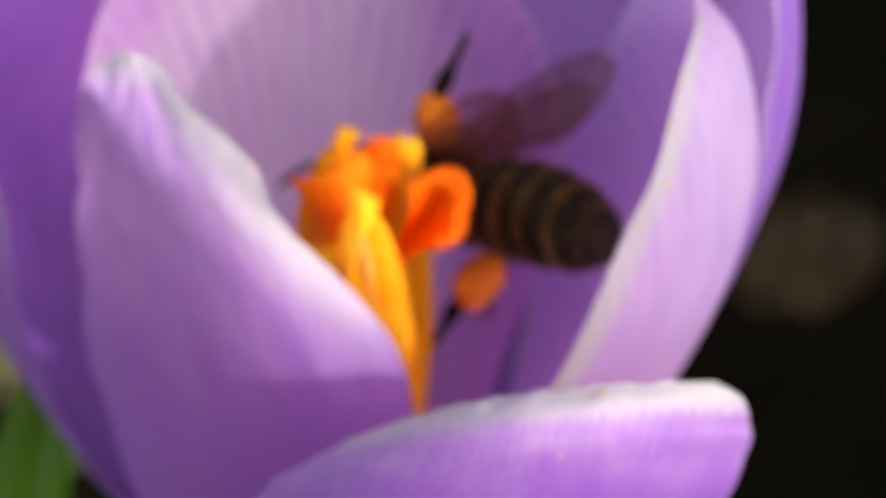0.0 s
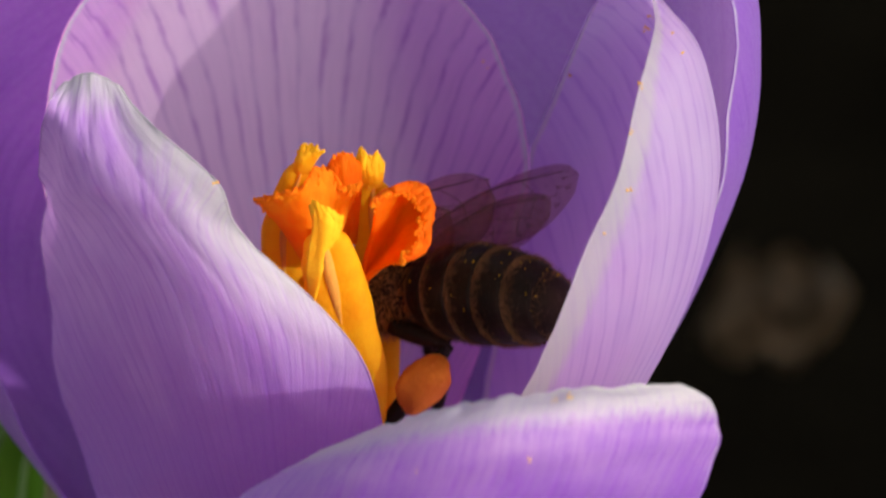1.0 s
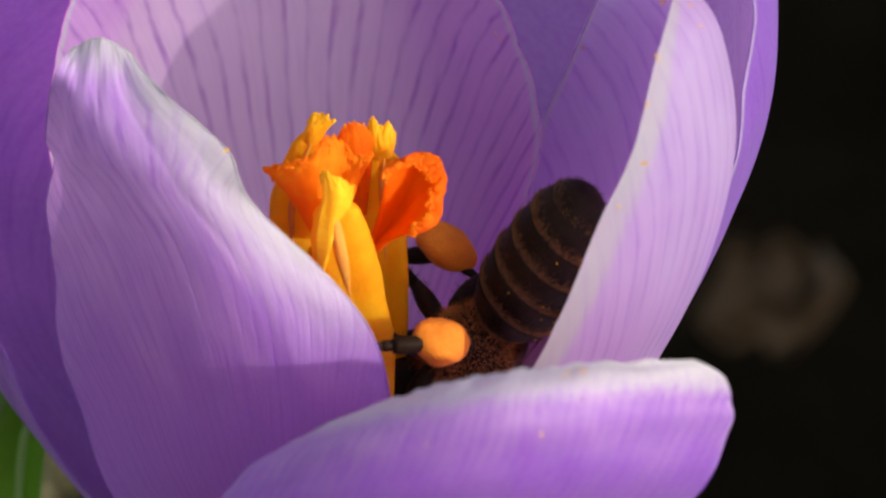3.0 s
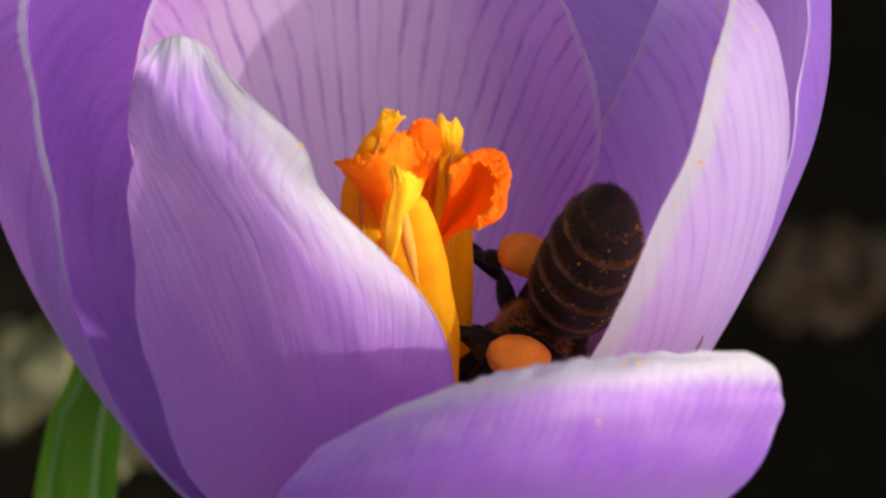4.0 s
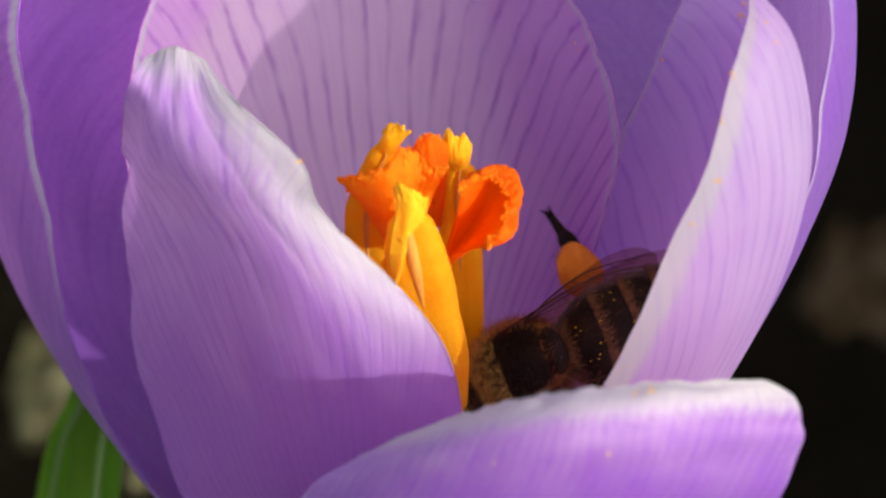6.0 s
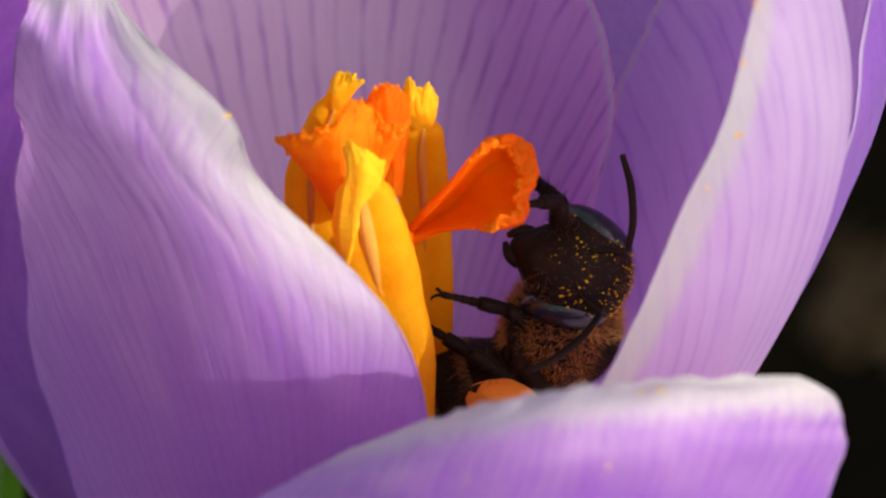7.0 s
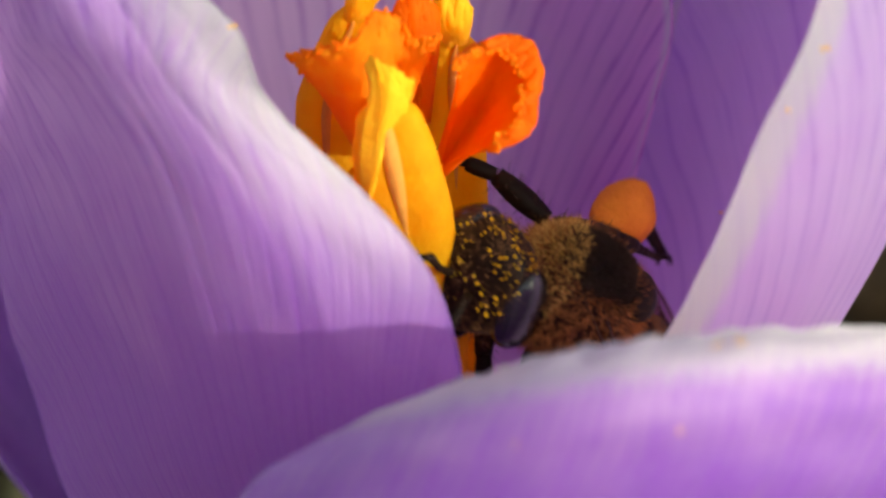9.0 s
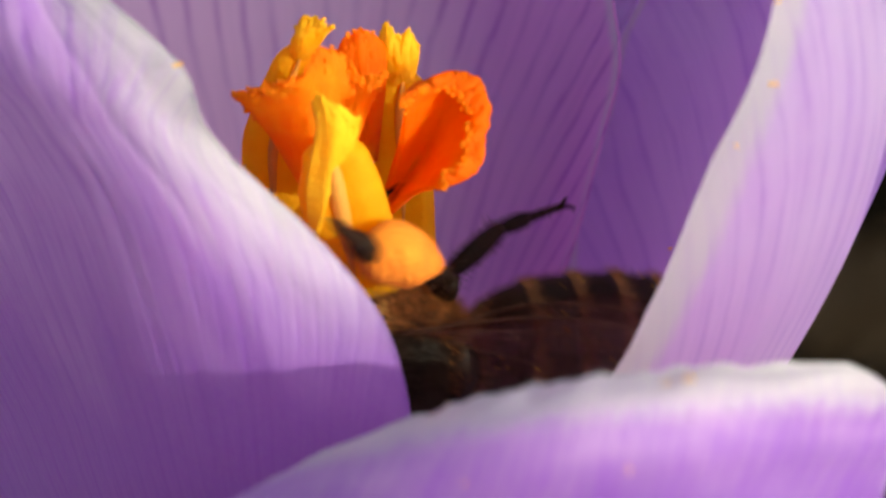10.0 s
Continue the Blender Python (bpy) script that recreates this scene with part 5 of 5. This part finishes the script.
# the way of femur, tibia and tarsus at each time, in the bee's space
LEG_WAY = {
    ('hind', 1): [
        (0.0, (-0.61, -0.74, -0.28), (0.53, 0.36, -0.77), (0.49, 0.28, -0.83)),
        (1.0, (-0.85, -0.39, -0.36), (0.60, 0.33, -0.73), (0.52, 0.29, -0.80)),
        (1.5, (-0.85, -0.39, -0.36), (0.60, 0.33, -0.73), (0.52, 0.29, -0.80)),
        (2.0, (-0.82, -0.28, -0.51), (0.84, 0.36, -0.41), (0.75, 0.13, -0.64)),
        (2.7, (-0.13, 0.80, 0.59), (0.49, 0.26, -0.83), (0.77, -0.01, -0.64)),
        (3.8, (-0.00, 0.97, 0.25), (-0.30, 0.90, 0.30), (0.22, 0.90, -0.38)),
        (4.0, (-0.28, 0.92, 0.28), (-0.10, -0.60, -0.79), (0.73, 0.58, -0.36)),
        (4.5, (-0.56, 0.82, 0.07), (-0.28, 0.93, -0.21), (0.37, 0.72, -0.59)),
        (5.0, (-0.36, 0.93, -0.04), (0.47, -0.51, -0.72), (0.39, 0.30, -0.87)),
        (5.5, (-0.73, -0.63, -0.28), (0.12, -0.69, -0.72), (0.68, 0.47, -0.56)),
        (5.7, (-0.13, 0.60, -0.79), (0.37, -0.58, -0.73), (0.43, -0.80, -0.43)),
        (6.8, (-0.26, 0.56, 0.79), (0.06, 0.58, -0.81), (-0.76, -0.60, -0.26)),
        (7.0, (-0.26, 0.56, 0.79), (0.06, 0.58, -0.81), (-0.76, -0.60, -0.26)),
        (7.5, (-0.49, 0.28, 0.83), (0.07, 0.70, -0.71), (-0.77, -0.60, -0.21)),
        (8.0, (0.01, 0.12, 0.99), (-0.05, -0.09, -0.99), (-0.68, -0.72, -0.16)),
        (8.5, (-0.51, 0.78, -0.36), (-0.60, 0.52, -0.61), (-0.32, 0.58, -0.75)),
        (9.0, (-0.94, 0.33, -0.11), (-0.91, 0.23, -0.34), (-0.79, 0.32, -0.52)),
        (9.4, (-0.12, 0.90, -0.41), (-0.55, 0.42, -0.73), (-0.55, 0.33, -0.77)),
        (9.5, (0.19, 0.80, 0.57), (-0.49, 0.52, 0.70), (-0.17, 0.68, 0.71)),
        (9.7, (-0.03, 0.93, -0.37), (-0.53, 0.44, -0.72), (-0.54, 0.35, -0.77)),
        (10.0, (-0.41, 0.79, -0.45), (-0.49, 0.74, -0.46), (-0.51, 0.68, -0.53)),
    ],
    ('hind', -1): [
        (0.0, (0.16, 0.26, 0.95), (0.02, 0.10, 0.99), (-0.46, -0.22, 0.86)),
        (1.0, (-0.70, -0.55, 0.45), (0.98, -0.01, 0.20), (0.99, -0.05, -0.14)),
        (1.5, (-0.77, -0.59, 0.24), (0.97, 0.13, 0.21), (0.99, -0.04, -0.15)),
        (2.0, (-0.66, 0.11, 0.74), (-0.60, 0.20, 0.77), (-0.61, -0.02, 0.79)),
        (2.5, (-0.28, 0.06, 0.96), (-0.09, -0.97, -0.24), (-0.34, -0.87, -0.35)),
        (2.7, (-0.62, -0.78, 0.04), (-0.08, -0.52, -0.85), (0.48, 0.03, -0.87)),
        (3.8, (-0.21, -0.85, -0.48), (0.17, -0.45, -0.88), (0.40, -0.63, -0.66)),
        (4.0, (-0.42, -0.56, 0.71), (0.14, -0.47, -0.87), (0.56, 0.74, -0.37)),
        (4.5, (0.24, -0.96, 0.15), (0.24, -0.93, -0.26), (0.45, -0.80, -0.38)),
        (5.0, (-0.73, -0.40, 0.55), (0.44, -0.79, -0.43), (0.81, 0.59, -0.09)),
        (5.5, (0.33, 0.94, 0.11), (0.09, -0.82, 0.56), (-0.07, -0.99, 0.09)),
        (5.7, (-0.93, 0.10, -0.36), (0.17, -0.94, -0.29), (0.35, -0.80, -0.49)),
        (7.0, (-0.90, -0.43, 0.00), (-0.39, -0.85, -0.34), (-0.92, -0.32, -0.23)),
        (7.5, (-0.91, -0.40, 0.08), (-0.62, -0.73, -0.29), (-0.88, -0.40, -0.25)),
        (8.0, (-0.86, -0.47, 0.20), (-0.81, -0.56, -0.16), (-0.74, -0.63, -0.23)),
        (8.5, (-0.87, -0.49, 0.01), (-0.75, -0.31, -0.59), (-0.32, 0.58, -0.75)),
        (9.0, (0.19, -0.93, 0.33), (-0.48, -0.88, 0.02), (-0.77, -0.30, -0.57)),
        (9.2, (-0.50, -0.86, 0.10), (0.73, -0.14, 0.66), (0.84, 0.12, 0.53)),
        (9.4, (-0.59, -0.81, 0.01), (0.70, -0.22, 0.68), (0.81, 0.01, 0.59)),
        (9.5, (-0.99, -0.16, 0.03), (0.49, -0.78, 0.38), (0.59, -0.61, 0.53)),
        (9.6, (-0.63, -0.78, 0.01), (0.72, -0.19, 0.66), (0.81, -0.00, 0.58)),
        (9.7, (-0.70, -0.71, 0.03), (0.59, -0.34, 0.73), (0.81, -0.02, 0.58)),
        (9.8, (-0.94, -0.33, -0.11), (0.21, -0.79, 0.58), (0.57, -0.65, 0.49)),
        (9.9, (-0.98, 0.01, 0.19), (0.10, -0.94, 0.33), (0.41, -0.70, 0.58)),
        (10.0, (-0.01, -0.63, 0.77), (0.85, -0.42, 0.32), (0.47, -0.61, 0.64)),
    ],
    ('middle', 1): [
        (5.0, (0.09, 0.99, 0.06), (0.87, 0.48, -0.12), (0.23, -0.97, -0.10)),
        (5.5, (0.29, 0.95, -0.10), (0.94, 0.33, -0.08), (0.10, -0.99, 0.02)),
        (6.8, (-0.78, 0.36, 0.51), (0.13, -0.13, -0.98), (0.10, -0.11, -0.99)),
        (7.0, (-0.78, 0.36, 0.51), (0.13, -0.13, -0.98), (0.10, -0.11, -0.99)),
        (7.5, (-0.93, 0.36, 0.05), (0.28, -0.19, -0.94), (0.03, -0.08, -1.00)),
        (8.0, (0.31, 0.91, 0.28), (-0.02, 0.40, -0.92), (-0.37, 0.05, -0.93)),
        (9.0, (-0.34, 0.50, -0.80), (-0.63, 0.39, -0.67), (-0.63, 0.39, -0.67)),
        (9.4, (-0.46, 0.88, 0.16), (-0.71, 0.57, -0.41), (-0.61, 0.36, -0.71)),
        (9.5, (0.27, 0.96, 0.05), (0.13, 0.97, 0.18), (0.21, 0.90, 0.37)),
        (9.7, (-0.36, 0.92, 0.16), (-0.68, 0.59, -0.43), (-0.60, 0.38, -0.70)),
        (10.0, (-0.79, 0.60, 0.10), (-0.58, 0.78, -0.23), (-0.56, 0.70, -0.45)),
    ],
    ('middle', -1): [
        (2.5, (0.07, -0.60, -0.80), (-0.22, -0.03, -0.97), (0.06, 0.25, -0.97)),
        (2.7, (0.06, -0.23, -0.97), (0.19, 0.21, -0.96), (0.64, 0.12, -0.76)),
        (4.0, (-0.17, -0.38, -0.91), (0.06, 0.50, -0.86), (0.93, -0.33, -0.15)),
        (5.0, (-0.40, -0.76, 0.52), (0.90, 0.31, -0.31), (0.78, 0.53, -0.33)),
        (5.5, (-0.15, 0.88, -0.45), (0.89, 0.38, 0.23), (0.41, -0.90, -0.07)),
        (6.8, (-0.02, 0.76, 0.65), (0.22, 0.31, -0.93), (-0.05, 0.37, -0.93)),
        (7.0, (-0.02, 0.76, 0.65), (0.22, 0.31, -0.93), (-0.05, 0.37, -0.93)),
        (7.5, (0.19, 0.97, -0.15), (0.39, 0.78, -0.50), (-0.40, 0.76, -0.51)),
        (8.0, (-0.24, 0.90, 0.35), (0.42, 0.65, -0.64), (-0.01, 0.49, -0.87)),
        (8.5, (-0.27, -0.11, 0.96), (0.81, -0.56, 0.14), (0.85, -0.52, 0.10)),
        (9.0, (0.40, -0.64, 0.65), (-0.93, -0.36, 0.08), (-0.80, -0.51, -0.30)),
        (9.2, (-0.09, -0.84, -0.54), (0.64, -0.11, 0.76), (0.58, 0.06, 0.81)),
        (9.4, (-0.15, -0.72, -0.67), (0.59, -0.22, 0.78), (0.54, -0.05, 0.84)),
        (9.5, (-0.64, 0.47, -0.61), (0.28, -0.95, 0.11), (0.43, -0.60, 0.68)),
        (9.6, (-0.17, -0.65, -0.74), (0.59, -0.23, 0.78), (0.54, -0.07, 0.84)),
        (9.7, (-0.40, -0.79, -0.46), (0.59, -0.24, 0.77), (0.54, -0.08, 0.84)),
        (9.8, (-0.80, 0.52, -0.30), (0.13, -0.99, 0.07), (0.37, -0.72, 0.59)),
        (9.9, (-0.63, 0.52, -0.58), (-0.30, -0.89, 0.34), (0.01, -0.57, 0.82)),
        (10.0, (-0.72, -0.01, -0.70), (-0.71, -0.41, -0.58), (-0.83, -0.07, -0.55)),
    ],
    ('fore', 1): [
        (6.8, (0.94, -0.35, -0.02), (0.81, 0.52, -0.28), (-0.11, 0.75, -0.65)),
        (7.0, (0.94, -0.35, -0.02), (0.81, 0.52, -0.28), (-0.11, 0.75, -0.65)),
        (7.5, (0.70, -0.69, -0.18), (0.61, 0.65, -0.45), (-0.23, 0.59, -0.77)),
        (8.0, (0.25, -0.90, -0.35), (-0.34, 0.81, -0.48), (-0.59, 0.15, -0.79)),
    ],
    ('fore', -1): [
        (6.8, (0.93, -0.32, 0.18), (0.13, -0.72, -0.68), (0.37, 0.74, -0.56)),
        (7.0, (0.93, -0.32, 0.18), (0.13, -0.72, -0.68), (0.37, 0.74, -0.56)),
        (7.5, (0.93, -0.30, 0.22), (0.03, -0.79, -0.62), (-0.00, 0.49, -0.87)),
        (8.0, (0.94, -0.31, 0.16), (-0.09, -0.80, -0.59), (0.45, 0.71, -0.54)),
        (8.5, (0.13, -0.27, 0.96), (0.96, -0.17, 0.24), (0.89, -0.25, 0.38)),
        (9.0, (0.22, -0.39, 0.90), (0.94, -0.34, -0.04), (0.94, -0.14, -0.30)),
        (9.2, (0.66, -0.64, -0.39), (0.50, -0.21, -0.84), (0.22, -0.08, -0.97)),
        (9.4, (0.58, -0.61, -0.54), (0.53, -0.17, -0.83), (0.26, -0.00, -0.97)),
        (9.5, (0.03, 0.48, -0.87), (0.27, 0.02, -0.96), (0.22, 0.47, -0.85)),
        (9.6, (0.57, -0.56, -0.60), (0.52, -0.18, -0.84), (0.26, -0.01, -0.97)),
        (9.7, (0.29, -0.70, -0.65), (0.51, -0.19, -0.84), (0.25, -0.01, -0.97)),
        (9.8, (-0.24, 0.38, -0.89), (0.21, 0.00, -0.98), (0.20, 0.46, -0.87)),
        (9.9, (-0.45, 0.28, -0.85), (0.18, 0.05, -0.98), (0.18, 0.50, -0.85)),
        (10.0, (0.01, -0.00, -1.00), (0.36, -0.93, 0.04), (-0.50, -0.57, 0.65)),
    ],
}

# how far the wings stand up from the back, out to the side and turn on their length, in degrees
WING_SET = [(0.0, 32, 15, 60, 0), (0.5, 26, 14, 60, 0), (1.0, 24, 14, 60, 0), (1.5, 22, 14, 60, 0), (2.0, 14, 12, 25, 0), (2.35, 8, 6, 65, -33), (2.6, 8, 6, 65, -30), (2.9, 12, 4, 60, -10), (4.1, 25, 15, 50, 0),
            (4.25, 25, 8, 45, 8), (4.4, 22, 2, 40, 12), (4.6, 22, 2, 40, 12), (4.8, 25, 18, 30, 0), (5.0, 6, 10, 20, 0), (5.3, -2, 4, 25, 0), (5.7, -2, 4, 25, 0), (6.8, -28, 14, 20, 0), (8.0, -28, 14, 20, 0),
            (8.3, -45, 12, 10, 0), (8.6, -50, 12, 10, 0), (9.0, -30, 16, 15, 0), (9.3, 4, 6, 10, 0), (10.0, 4, 6, 10, 0)]   # the last: both swung to one side
TAIL_SET = [(0.0, 0), (5.7, 0), (6.8, 38), (8.0, 38), (8.5, 55), (9.0, 45), (9.3, 8), (10.0, 6)]   # how far the abdomen bends under
HEAD_SET = [(0.0, 0, 0), (5.7, 0, 0), (6.8, 12, 62), (8.0, 10, 60), (8.5, 12, 55), (9.0, 12, 50), (9.2, 10, -10), (9.4, 10, -28), (10.0, 10, -20)]   # nod and turn, in degrees
FEELER_SET = [(0.0, 20, 0), (5.7, 20, 0), (6.8, 20, 55), (7.5, 20, 55), (8.0, -30, 10), (8.5, 15, 0), (9.0, -10, 0), (9.4, -60, -15), (10.0, -60, -15)]   # how far the antennae are raised and spread


def motions():
    walk(focus_point, [(t, Matrix.Translation(CUP + Vector((0.8, -0.87 * d, 14 + 0.5 * d)) * MM)) for t, d in FOCUS_SET])
    walk(bee, [(t, body_pose(p, a, b)) for t, p, a, b in BEE_WAY])
    walk(head, [(t, pose(1.9 * MM, 0, -0.2 * MM, 0, down, side)) for t, down, side in HEAD_SET])
    for feeler, sy in antennae:
        walk(feeler, [(t, pose(1.6 * MM, 0.3 * sy * MM, -0.1 * MM, 0, -lift, sy * spread)) for t, lift, spread in FEELER_SET])
    walk(abdomen, [(t, pose(-1.6 * MM, 0, -0.15 * MM, 0, -curl, 0)) for t, curl in TAIL_SET])
    for wg, sy, x in wings:
        walk(wg, [(t, pose(x * MM, 1.25 * sy * MM, (1.25 if x > 0 else 1.1) * MM, sy * roll, up, swing - sy * (out if x > 0 else out + 9))) for t, up, out, roll, swing in WING_SET])
    for (kind_of, sy), (f, t, a, sizes) in LEGS.items():
        root, *ways = [Vector((v[0], v[1] * sy, v[2])) for v in REST[kind_of]]
        rows = [(when, [Vector(w) for w in ws]) for when, *ws in LEG_WAY.get((kind_of, sy), [])]
        if not rows or rows[0][0] > 0.0:
            first = rows[0][0] if rows else 10.0
            rows = [(0.0, ways), (max(first - 0.5, 0.3), ways)] + rows
        rows.append((10.0, rows[-1][1])) if rows[-1][0] < 10.0 else None
        keys = ([], [], [])
        for when, ws in rows:
            p = root * MM
            for key, ln, w in zip(keys, sizes, ws):
                key.append((when, aim(p, w, Vector((0.2, sy, 0.5)))))
                p = p + w.normalized() * ln * MM
        for ob, key in zip((f, t, a), keys):
            walk(ob, key)
    rest = Matrix.Translation(PIVOT * MM)
    slack, taut = Vector((2.2, -1.5, 3.4)), Vector((3.35, -0.75, 2.38))
    turn = slack.rotation_difference(taut)
    tug = rest @ turn.to_matrix().to_4x4()
    ease = rest @ Matrix.Rotation(turn.angle * 0.15, 4, turn.axis)
    walk(pulled_lobe, [(0.0, rest), (5.7, rest), (6.2, ease), (6.8, tug), (7.5, tug), (8.0, tug), (8.3, ease), (8.6, rest), (10.0, rest)])


motions()
